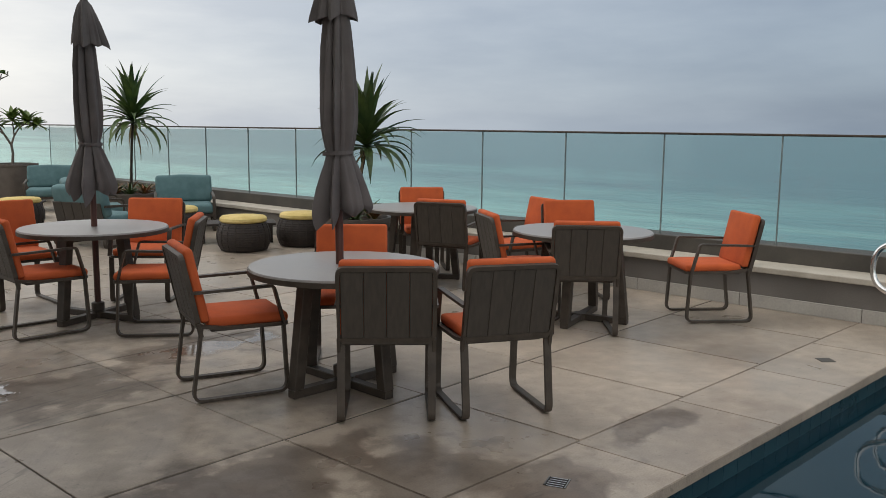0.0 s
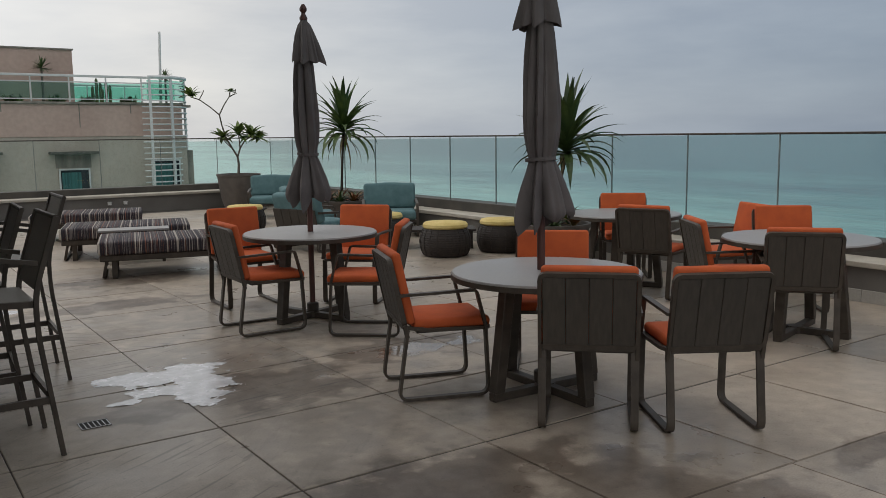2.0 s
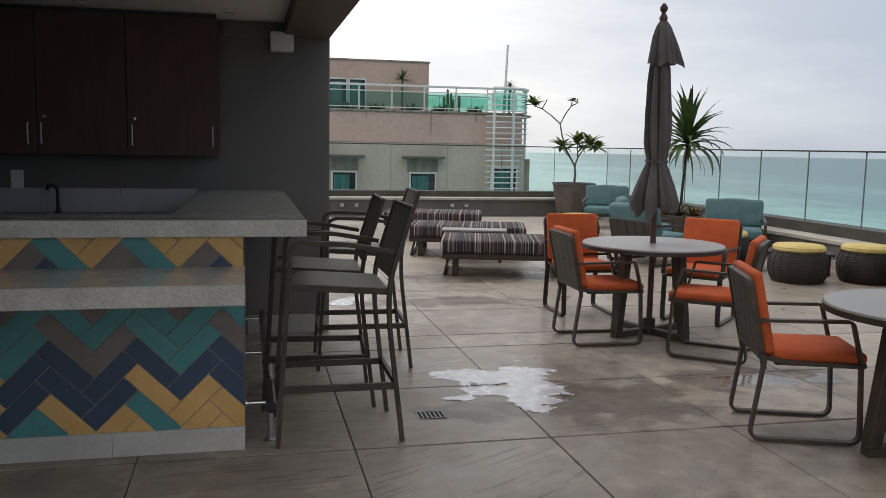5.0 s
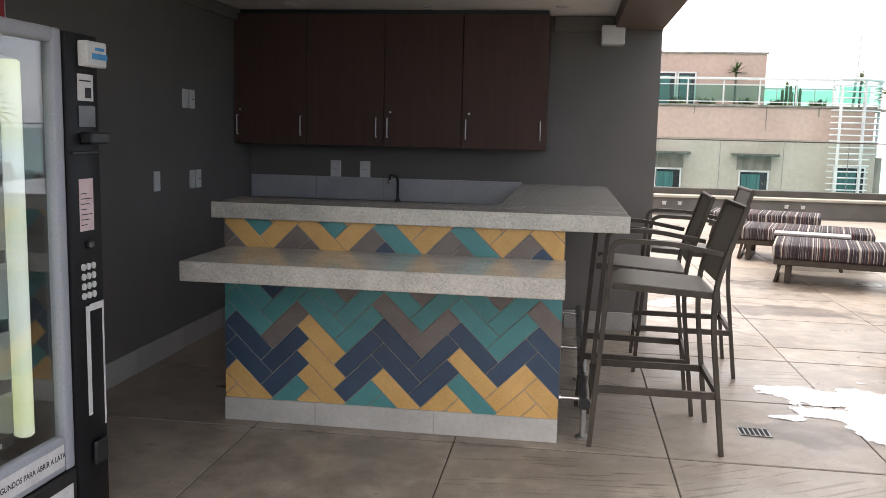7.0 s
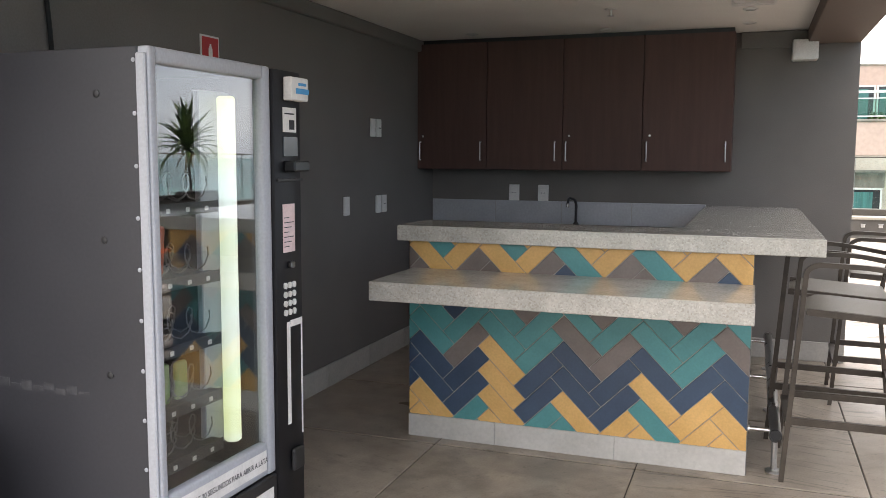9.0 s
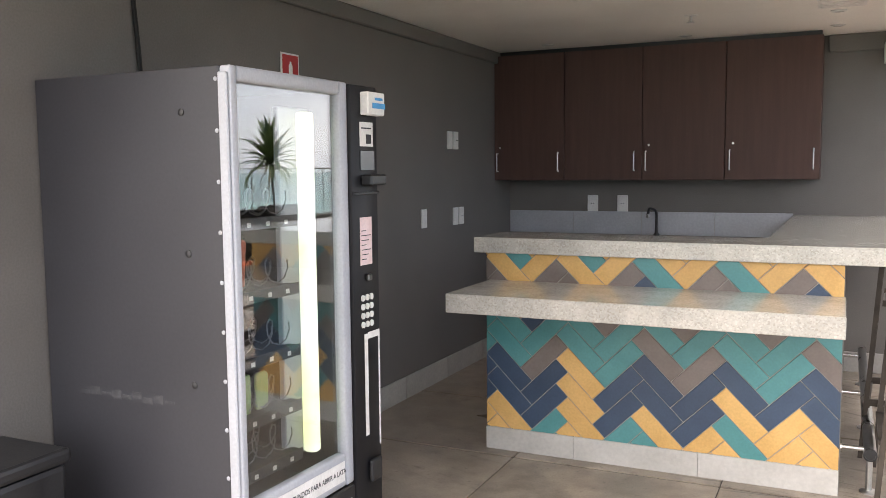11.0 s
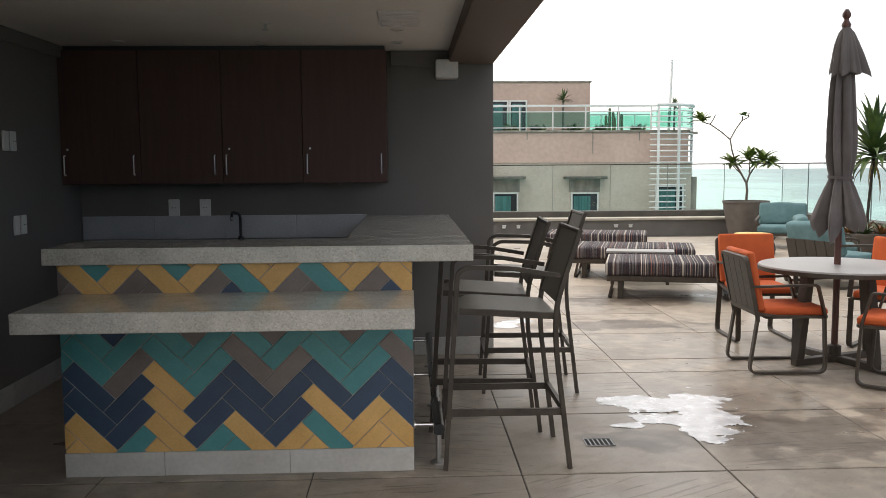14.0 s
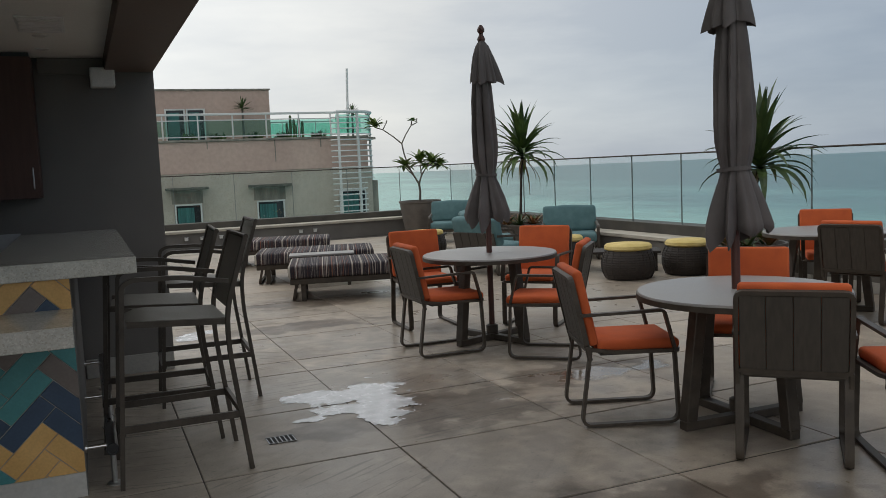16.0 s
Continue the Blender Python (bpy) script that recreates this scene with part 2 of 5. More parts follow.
M_silver = surface("silver_paint", (0.37, 0.385, 0.42), (0.40, 0.415, 0.45), 0.35, 5, 90, 0.05)
M_plate = surface("white_plastic", (0.66, 0.65, 0.62), (0.74, 0.73, 0.70), 0.4, 5, 90, 0.05)
M_paper = surface("paper", (0.66, 0.64, 0.62), (0.76, 0.74, 0.72), 0.8, 12, 90, 0.1)
M_pink = surface("pink_paper", (0.68, 0.50, 0.50), (0.76, 0.60, 0.60), 0.8, 12, 90, 0.1)
M_blue = surface("blue_ink", (0.05, 0.30, 0.60), (0.08, 0.38, 0.68), 0.6, 12, 90, 0.0)
M_ink = surface("dark_ink", (0.02, 0.02, 0.025), (0.035, 0.035, 0.04), 0.6, 12, 90, 0.0)
M_red = surface("sign_red", (0.42, 0.03, 0.03), (0.50, 0.04, 0.04), 0.45, 8, 90, 0.0)
M_coil = surface("coil_wire", (0.16, 0.16, 0.17), (0.26, 0.26, 0.27), 0.35, 9, 90, 0.0, metal=0.8)
M_inner = surface("machine_inside", (0.018, 0.019, 0.021), (0.03, 0.031, 0.034), 0.6, 4, 80, 0.1)
M_residue = surface("tape_residue", (0.045, 0.045, 0.051), (0.075, 0.075, 0.08), 0.7, 30, 90, 0.2)
M_panel = surface("black_panel", (0.006, 0.006, 0.008), (0.010, 0.010, 0.012), 0.4, 5, 90, 0.05, spec=0.3)
M_pack_y = surface("yellow_pack", (0.60, 0.40, 0.05), (0.72, 0.52, 0.12), 0.35, 30, 90, 0.2)
M_pack_r = surface("red_pack", (0.40, 0.06, 0.03), (0.55, 0.14, 0.06), 0.35, 30, 90, 0.2)
M_pack_g = surface("green_pack", (0.16, 0.30, 0.08), (0.34, 0.40, 0.20), 0.35, 30, 90, 0.2)
M_pack_w = surface("white_pack", (0.22, 0.23, 0.23), (0.40, 0.41, 0.41), 0.35, 30, 90, 0.2)
M_build = surface("neighbour_pink", (0.45, 0.325, 0.275), (0.55, 0.41, 0.35), 0.85, 0.35, 6, 0.1)
M_build_low = surface("neighbour_cream", (0.41, 0.362, 0.305), (0.52, 0.465, 0.40), 0.85, 0.5, 6, 0.1)
M_stain = surface("weathered_render", (0.18, 0.17, 0.145), (0.34, 0.315, 0.27), 0.9, 1.6, 9, 0.1, stretch=(2, 2, 0.5))
M_mould = surface("mouldy_render", (0.085, 0.088, 0.075), (0.17, 0.165, 0.14), 0.9, 2.2, 9, 0.1, stretch=(3, 3, 0.5))
M_white_metal = surface("white_metal", (0.62, 0.62, 0.61), (0.70, 0.70, 0.69), 0.4, 2, 30, 0.05)
M_curtain = surface("teal_curtain", (0.02, 0.09, 0.09), (0.06, 0.20, 0.19), 0.7, 2, 9, 0.0, stretch=(9, 9, 0.3))
M_dark_glass = surface("dark_glass", (0.015, 0.02, 0.022), (0.03, 0.035, 0.04), 0.08, 2, 9, 0.0)
M_pooltile = surface("pool_tile", (0.012, 0.042, 0.056), (0.022, 0.066, 0.084), 0.25, 3, 60, 0.05, vary=0.12)
M_white_film = surface("white_film", (0.52, 0.52, 0.53), (0.80, 0.80, 0.82), 0.12, 9, 70, 0.1, rough2=0.35)
M_post = surface("glass_edge", (0.13, 0.15, 0.145), (0.22, 0.245, 0.235), 0.3, 6, 60, 0.05)
M_wicker = surface("dark_wicker", (0.016, 0.011, 0.009), (0.038, 0.027, 0.021), 0.6, 30, 160, 0.5)

TILE = {
    "t": surface("teal_tile", (0.055, 0.225, 0.23), (0.075, 0.27, 0.27), 0.38, 6, 90, 0.06, vary=0.06),
    "n": surface("navy_tile", (0.028, 0.052, 0.092), (0.038, 0.068, 0.115), 0.38, 6, 90, 0.06, vary=0.08),
    "y": surface("yellow_tile", (0.60, 0.345, 0.11), (0.70, 0.42, 0.15), 0.38, 6, 90, 0.06, vary=0.05),
    "b": surface("brown_tile", (0.15, 0.12, 0.105), (0.19, 0.155, 0.138), 0.38, 6, 90, 0.06, vary=0.06),
}


def slab_material():
    """Honed concrete with slate-like scratches and damp, glossier patches, laid out over the whole terrace."""
    mt, nd, ln, bs = shader("deck_slab")
    geo = nd.new("ShaderNodeNewGeometry")

    def noise_at(scale, detail, stretch=(1, 1, 1), turn=0.0):
        mp = nd.new("ShaderNodeMapping")
        mp.inputs["Scale"].default_value = stretch
        mp.inputs["Rotation"].default_value = (0, 0, turn)
        ns = nd.new("ShaderNodeTexNoise")
        ns.inputs["Scale"].default_value, ns.inputs["Detail"].default_value = scale, detail
        ln.new(geo.outputs["Position"], mp.inputs["Vector"])
        ln.new(mp.outputs["Vector"], ns.inputs["Vector"])
        return ns.outputs["Fac"]

    def ramp(src, lo, hi, a, b):
        mr = nd.new("ShaderNodeMapRange")
        for k, v in (("From Min", lo), ("From Max", hi), ("To Min", a), ("To Max", b)):
            mr.inputs[k].default_value = v
        ln.new(src, mr.inputs["Value"])
        return mr.outputs["Result"]

    def times(a, b):
        m = nd.new("ShaderNodeMath")
        m.operation = "MULTIPLY"
        ln.new(a, m.inputs[0])
        ln.new(b, m.inputs[1])
        return m.outputs["Value"]

    oi = nd.new("ShaderNodeObjectInfo")
    damp = noise_at(0.55, 5)
    mottle = noise_at(3.2, 6)
    grain = noise_at(120, 2)
    # each slab carries its own direction of fine slate-like scratches
    rot = nd.new("ShaderNodeVectorRotate")
    rot.rotation_type = "Z_AXIS"
    ln.new(geo.outputs["Position"], rot.inputs["Vector"])
    ln.new(ramp(oi.outputs["Random"], 0, 1, -1.2, 0.9), rot.inputs["Angle"])

    def scratch(scale, stretch, shift):
        mp = nd.new("ShaderNodeMapping")
        mp.inputs["Scale"].default_value, mp.inputs["Location"].default_value = stretch, shift
        ns = nd.new("ShaderNodeTexNoise")
        ns.inputs["Scale"].default_value, ns.inputs["Detail"].default_value, ns.inputs["Distortion"].default_value = scale, 4, 0.6
        ln.new(rot.outputs["Vector"], mp.inputs["Vector"])
        ln.new(mp.outputs["Vector"], ns.inputs["Vector"])
        return ns.outputs["Fac"]

    def ellipse_mask(spots, ragged, lo, hi):
        """1 inside any of the ellipses (x, y, rx, ry), with a ragged, blurred rim."""
        total = None
        for x, y, rx, ry in spots:
            mp = nd.new("ShaderNodeMapping")
            mp.vector_type = "POINT"
            mp.inputs["Location"].default_value = (-x / rx, -y / ry, 0)
            mp.inputs["Scale"].default_value = (1 / rx, 1 / ry, 0)
            ln.new(geo.outputs["Position"], mp.inputs["Vector"])
            far = nd.new("ShaderNodeVectorMath")
            far.operation = "LENGTH"
            ln.new(mp.outputs["Vector"], far.inputs[0])
            if total is None:
                total = far.outputs["Value"]
            else:
                mn = nd.new("ShaderNodeMath")
                mn.operation = "MINIMUM"
                ln.new(total, mn.inputs[0])
                ln.new(far.outputs["Value"], mn.inputs[1])
                total = mn.outputs["Value"]
        rim = nd.new("ShaderNodeMath")
        rim.operation = "ADD"
        ln.new(total, rim.inputs[0])
        ln.new(ragged, rim.inputs[1])
        return ramp(rim.outputs["Value"], lo, hi, 1.0, 0.0)

    lines = scratch(1.0, (2.4, 34, 1), (0, 0, 0))
    soft = scratch(1.0, (1.6, 13, 1), (7, 3, 0))
    speck = noise_at(34, 3)
    cloud = noise_at(9, 8)
    blotch = noise_at(1.3, 7)
    edge = ramp(noise_at(4.5, 10), 0.25, 0.75, -0.75, 0.75)
    # damp patches; the last ellipse is shade under the first daybed, put into the colour
    spots = ellipse_mask(((2.80, 3.12, 0.75, 0.42), (3.50, 2.62, 0.50, 0.50), (3.75, 2.15, 0.42, 0.26), (4.80, 2.25, 0.42, 0.14), (2.90, 5.02, 0.55, 0.42), (2.74, 5.26, 0.13, 0.30), (2.05, 5.00, 0.40, 0.20),
                          (3.95, 5.40, 0.70, 0.28), (2.60, 8.35, 0.80, 0.25), (3.30, 9.80, 0.80, 0.40)), edge, 0.72, 1.12)
    sheen = ellipse_mask(((4.10, 5.32, 0.52, 0.22), (3.20, 5.05, 0.16, 0.06)), edge, 0.55, 0.75)
    # one broad ellipse beside the bar: a darker tone overall, and fuller scratches
    worn = ellipse_mask(((1.6, 5.2, 2.0, 3.6),), edge, 0.6, 1.3)
    dark = nd.new("ShaderNodeMath")
    dark.operation, dark.use_clamp = "ADD", True
    ln.new(times(spots, ramp(cloud, 0.32, 0.62, 0.40, 0.92)), dark.inputs[0])
    ln.new(times(ramp(blotch, 0.50, 0.64, 0.0, 0.42), ramp(mottle, 0.35, 0.6, 0.3, 1.0)), dark.inputs[1])
    tone = nd.new("ShaderNodeMix")
    tone.data_type = "RGBA"
    tone.inputs["A"].default_value = (0.385, 0.322, 0.258, 1)
    tone.inputs["B"].default_value = (0.135, 0.102, 0.077, 1)
    ln.new(dark.outputs["Value"], tone.inputs["Factor"])
    k = times(ramp(mottle, 0.3, 0.7, 0.86, 1.10), times(ramp(cloud, 0.3, 0.7, 0.88, 1.10), ramp(grain, 0.3, 0.7, 0.88, 1.12)))
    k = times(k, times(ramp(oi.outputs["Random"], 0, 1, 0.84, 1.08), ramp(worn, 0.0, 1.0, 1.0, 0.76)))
    # only some slabs carry the slate-like scratches
    carved = nd.new("ShaderNodeMix")
    carved.data_type = "FLOAT"
    carved.inputs["A"].default_value = 1.0
    ln.new(times(ramp(oi.outputs["Random"], 0.26, 0.34, 0.2, 1.0), ramp(worn, 0.0, 1.0, 0.12, 1.0)), carved.inputs["Factor"])
    ln.new(times(ramp(lines, 0.58, 0.65, 1.0, 0.52), ramp(soft, 0.35, 0.68, 1.03, 0.95)), carved.inputs["B"])
    k = times(k, carved.outputs["Result"])
    k = times(k, ramp(speck, 0.64, 0.70, 1.0, 0.74))
    col = nd.new("ShaderNodeVectorMath")
    col.operation = "SCALE"
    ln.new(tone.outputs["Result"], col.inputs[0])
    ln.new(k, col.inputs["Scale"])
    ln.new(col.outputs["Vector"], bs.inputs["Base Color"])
    dry = times(ramp(damp, 0.44, 0.58, 0.52, 0.30), ramp(mottle, 0.3, 0.7, 0.85, 1.15))
    ln.new(times(dry, ramp(sheen, 0.0, 1.0, 1.0, 0.16)), bs.inputs["Roughness"])
    bp = nd.new("ShaderNodeBump")
    bp.inputs["Strength"].default_value, bp.inputs["Distance"].default_value = 0.15, 0.002
    ln.new(lines, bp.inputs["Height"])
    b2 = nd.new("ShaderNodeBump")
    b2.inputs["Strength"].default_value, b2.inputs["Distance"].default_value = 0.2, 0.002
    ln.new(grain, b2.inputs["Height"])
    ln.new(bp.outputs["Normal"], b2.inputs["Normal"])
    ln.new(b2.outputs["Normal"], bs.inputs["Normal"])
    return mt


def granite_material():
    """Pale granite with grey and rust-brown crystals."""
    mt, nd, ln, bs = shader("granite")
    tc = nd.new("ShaderNodeTexCoord")
    vo = nd.new("ShaderNodeTexVoronoi")
    vo.inputs["Scale"].default_value = 150
    ns = nd.new("ShaderNodeTexNoise")
    ns.inputs["Scale"].default_value, ns.inputs["Detail"].default_value = 7, 6
    for n in (vo, ns):
        ln.new(tc.outputs["Object"], n.inputs["Vector"])
    rp = nd.new("ShaderNodeValToRGB")
    el = rp.color_ramp.elements
    el[0].position, el[0].color = 0.05, (0.40, 0.375, 0.33, 1)
    el[1].position, el[1].color = 0.95, (0.56, 0.54, 0.49, 1)
    for p, c in ((0.22, (0.455, 0.435, 0.39, 1)), (0.45, (0.51, 0.49, 0.445, 1)), (0.75, (0.47, 0.44, 0.385, 1))):
        e = el.new(p)
        e.color = c
    sp = nd.new("ShaderNodeSeparateColor")
    ln.new(vo.outputs["Color"], sp.inputs["Color"])
    ln.new(sp.outputs["Red"], rp.inputs["Fac"])
    mx = nd.new("ShaderNodeMix")
    mx.data_type, mx.blend_type = "RGBA", "MULTIPLY"
    mx.inputs["Factor"].default_value = 1.0
    mr = nd.new("ShaderNodeMapRange")
    for k, v in (("From Min", 0.3), ("From Max", 0.7), ("To Min", 0.84), ("To Max", 1.1)):
        mr.inputs[k].default_value = v
    ln.new(ns.outputs["Fac"], mr.inputs["Value"])
    ln.new(rp.outputs["Color"], mx.inputs["A"])
    ln.new(mr.outputs["Result"], mx.inputs["B"])
    ln.new(mx.outputs["Result"], bs.inputs["Base Color"])
    bs.inputs["Roughness"].default_value = 0.11
    return mt


def stripe_material():
    """Woven stripes in purple-black, cream, rust and grey across the mattress."""
    mt, nd, ln, bs = shader("striped_fabric")
    tc = nd.new("ShaderNodeTexCoord")
    wv = nd.new("ShaderNodeTexNoise")
    wv.noise_dimensions = "1D"
    wv.inputs["Scale"].default_value, wv.inputs["Detail"].default_value = 17, 4
    sp = nd.new("ShaderNodeSeparateXYZ")
    ln.new(tc.outputs["Object"], sp.inputs["Vector"])
    ln.new(sp.outputs["X"], wv.inputs["W"])
    rp = nd.new("ShaderNodeValToRGB")
    rp.color_ramp.interpolation = "CONSTANT"
    el = rp.color_ramp.elements
    el[0].position, el[0].color = 0.0, (0.34, 0.30, 0.26, 1)
    el[1].position, el[1].color = 0.31, (0.022, 0.017, 0.024, 1)
    for p, c in ((0.43, (0.15, 0.13, 0.125, 1)), (0.46, (0.02, 0.015, 0.022, 1)), (0.53, (0.20, 0.08, 0.05, 1)), (0.545, (0.025, 0.02, 0.028, 1)), (0.59, (0.42, 0.38, 0.33, 1)), (0.635, (0.03, 0.022, 0.03, 1))):
        e = el.new(p)
        e.color = c
    ln.new(wv.outputs["Fac"], rp.inputs["Fac"])
    ln.new(rp.outputs["Color"], bs.inputs["Base Color"])
    bs.inputs["Roughness"].default_value = 0.85
    ns = nd.new("ShaderNodeTexNoise")
    ns.inputs["Scale"].default_value = 260
    ln.new(tc.outputs["Object"], ns.inputs["Vector"])
    bp = nd.new("ShaderNodeBump")
    bp.inputs["Strength"].default_value, bp.inputs["Distance"].default_value = 0.4, 0.002
    ln.new(ns.outputs["Fac"], bp.inputs["Height"])
    ln.new(bp.outputs["Normal"], bs.inputs["Normal"])
    return mt


def sea_material():
    """Shallow turquoise sea with darker bands of deeper water and small waves."""
    mt, nd, ln, bs = shader("sea")
    geo = nd.new("ShaderNodeNewGeometry")
    mp = nd.new("ShaderNodeMapping")
    mp.inputs["Rotation"].default_value = (0, 0, radians(-35))
    mp.inputs["Scale"].default_value = (1.0, 0.28, 1.0)
    ln.new(geo.outputs["Position"], mp.inputs["Vector"])
    big, mid, fine = (nd.new("ShaderNodeTexNoise") for _ in range(3))
    for n, sc, dt in ((big, 0.008, 4), (mid, 0.05, 8), (fine, 0.22, 7)):
        n.inputs["Scale"].default_value, n.inputs["Detail"].default_value = sc, dt
        ln.new(mp.outputs["Vector"], n.inputs["Vector"])
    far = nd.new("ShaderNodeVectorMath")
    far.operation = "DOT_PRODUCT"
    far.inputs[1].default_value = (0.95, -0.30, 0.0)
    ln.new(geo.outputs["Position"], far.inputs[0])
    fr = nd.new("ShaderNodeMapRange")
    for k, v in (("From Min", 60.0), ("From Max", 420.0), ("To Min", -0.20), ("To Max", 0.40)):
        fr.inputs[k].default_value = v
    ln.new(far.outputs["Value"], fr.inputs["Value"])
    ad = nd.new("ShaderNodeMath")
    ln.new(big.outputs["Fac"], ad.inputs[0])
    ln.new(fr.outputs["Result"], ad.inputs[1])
    a2 = nd.new("ShaderNodeMath")
    a2.operation = "MULTIPLY_ADD"
    a2.inputs[1].default_value = 0.42
    ln.new(mid.outputs["Fac"], a2.inputs[0])
    ln.new(ad.outputs["Value"], a2.inputs[2])
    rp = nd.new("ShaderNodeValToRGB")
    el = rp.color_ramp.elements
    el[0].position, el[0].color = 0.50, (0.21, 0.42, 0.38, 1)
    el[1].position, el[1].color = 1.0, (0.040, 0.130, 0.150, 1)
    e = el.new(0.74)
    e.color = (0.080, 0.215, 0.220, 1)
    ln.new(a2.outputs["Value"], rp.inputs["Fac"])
    # small waves: darker and lighter flecks along the swell
    fl = nd.new("ShaderNodeMapRange")
    for k, v in (("From Min", 0.38), ("From Max", 0.64), ("To Min", 1.14), ("To Max", 0.80)):
        fl.inputs[k].default_value = v
    ln.new(fine.outputs["Fac"], fl.inputs["Value"])
    wv = nd.new("ShaderNodeVectorMath")
    wv.operation = "SCALE"
    ln.new(rp.outputs["Color"], wv.inputs[0])
    ln.new(fl.outputs["Result"], wv.inputs["Scale"])
    ln.new(wv.outputs["Vector"], bs.inputs["Base Color"])
    bs.inputs["Roughness"].default_value = 0.28
    bs.inputs["Specular IOR Level"].default_value = 0.35
    bp = nd.new("ShaderNodeBump")
    bp.inputs["Strength"].default_value, bp.inputs["Distance"].default_value = 0.5, 1.2
    ln.new(fine.outputs["Fac"], bp.inputs["Height"])
    ln.new(bp.outputs["Normal"], bs.inputs["Normal"])
    return mt


def glass_material(name, tint, gloss=0.9, base=0.03):
    mt, nd, ln, bs = shader(name)
    out = nd["Material Output"]
    nd.remove(bs)
    tr, gl, fr, mx = (nd.new(k) for k in ("ShaderNodeBsdfTransparent", "ShaderNodeBsdfGlossy", "ShaderNodeLayerWeight", "ShaderNodeMixShader"))
    tr.inputs["Color"].default_value = (*tint, 1)
    gl.inputs["Roughness"].default_value = 0.01
    gl.inputs["Color"].default_value = (gloss, gloss, gloss, 1)
    pw, sc = nd.new("ShaderNodeMath"), nd.new("ShaderNodeMath")
    pw.operation, pw.inputs[1].default_value = "POWER", 4.0
    sc.operation, sc.inputs[1].default_value, sc.inputs[2].default_value = "MULTIPLY_ADD", 0.7, base
    ln.new(fr.outputs["Facing"], pw.inputs[0])
    ln.new(pw.outputs["Value"], sc.inputs[0])
    ln.new(sc.outputs["Value"], mx.inputs["Fac"])
    ln.new(tr.outputs["BSDF"], mx.inputs[1])
    ln.new(gl.outputs["BSDF"], mx.inputs[2])
    ln.new(mx.outputs["Shader"], out.inputs["Surface"])
    return mt


def tube_material():
    """A frosted light tube whose glow drifts between yellow-green and cold white along its length."""
    mt, nd, ln, bs = shader("tube_light")
    bs.inputs["Base Color"].default_value = (0.8, 0.8, 0.8, 1)
    tc, sp, ns, rp = (nd.new(k) for k in ("ShaderNodeTexCoord", "ShaderNodeSeparateXYZ", "ShaderNodeTexNoise", "ShaderNodeValToRGB"))
    ns.noise_dimensions = "1D"
    ns.inputs["Scale"].default_value, ns.inputs["Detail"].default_value = 2.6, 1
    ln.new(tc.outputs["Object"], sp.inputs["Vector"])
    ln.new(sp.outputs["Z"], ns.inputs["W"])
    ln.new(ns.outputs["Fac"], rp.inputs["Fac"])
    rp.color_ramp.elements[0].position, rp.color_ramp.elements[0].color = 0.38, (0.86, 1.0, 0.98, 1)
    rp.color_ramp.elements[1].position, rp.color_ramp.elements[1].color = 0.60, (0.84, 1.0, 0.42, 1)
    ln.new(rp.outputs["Color"], bs.inputs["Emission Color"])
    bs.inputs["Emission Strength"].default_value = 0.22
    return mt


def water_material():
    mt, nd, ln, bs = shader("pool_water")
    bs.inputs["Base Color"].default_value = (0.006, 0.026, 0.038, 1)
    bs.inputs["IOR"].default_value = 1.33
    bs.inputs["Specular IOR Level"].default_value = 0.3
    bs.inputs["Roughness"].default_value = 0.03
    tc = nd.new("ShaderNodeTexCoord")
    ns = nd.new("ShaderNodeTexNoise")
    ns.inputs["Scale"].default_value, ns.inputs["Detail"].default_value = 2.2, 3
    ln.new(tc.outputs["Object"], ns.inputs["Vector"])
    bp = nd.new("ShaderNodeBump")
    bp.inputs["Strength"].default_value, bp.inputs["Distance"].default_value = 0.06, 0.03
    ln.new(ns.outputs["Fac"], bp.inputs["Height"])
    ln.new(bp.outputs["Normal"], bs.inputs["Normal"])
    return mt


M_slab = slab_material()
M_granite = granite_material()
M_stripe = stripe_material()
M_sea = sea_material()
M_pane = glass_material("rail_glass", (0.955, 0.985, 0.975), 0.9, 0.012)
M_green_pane = glass_material("green_glass", (0.60, 0.82, 0.76))
M_vm_glass = glass_material("machine_glass", (0.93, 0.95, 0.95), 0.95, 0.10)
M_tube = tube_material()
M_water = water_material()

# ---- large structure ----
SLAB, JX, JY = 1.02, 2.294, 4.505
PX, PY = 8.2, 18.7
POOL_X0, POOL_X1, POOL_Y0, POOL_Y1, WATER_Z = 3.2, 8.05, -6.0, 1.96, -0.16

bed = box((-6, POOL_Y1, -0.6), (PX, PY, -0.006))
add_box(bed, (-6, -8, -0.6), (POOL_X0, POOL_Y1, -0.006))
add_box(bed, (POOL_X0, -8, -0.6), (PX, POOL_Y0, -0.006))
floor = setting("floor", bed, M_joint, "weathered concrete slab terrace with damp patches", "floor")

setting("wall_left", box((-2.05, 1.7, -0.03), (-1.80, 7.2, 2.75)), M_wall, "smooth dark grey-brown painted wall", "wall")
setting("wall_back", box((-2.05, 7.2, -0.03), (1.40, 7.45, 2.75)), M_wall, "dark grey-brown painted wall ending in a pier", "wall")
setting("ceiling", box((-1.8, 1.7, 2.39), (1.05, 7.2, 2.75)), M_ceiling, "off-white painted ceiling over the bar", "ceiling")
setting("beam", box((1.05, 1.7, 2.29), (1.40, 7.2, 2.75), 0.006), M_beam, "brown painted beam along the open side", "beam")
setting("cornice", box((-1.8, 1.7, 2.30), (-1.765, 7.2, 2.39), 0.008), M_wall, "grey cornice strip under the ceiling", "trim")
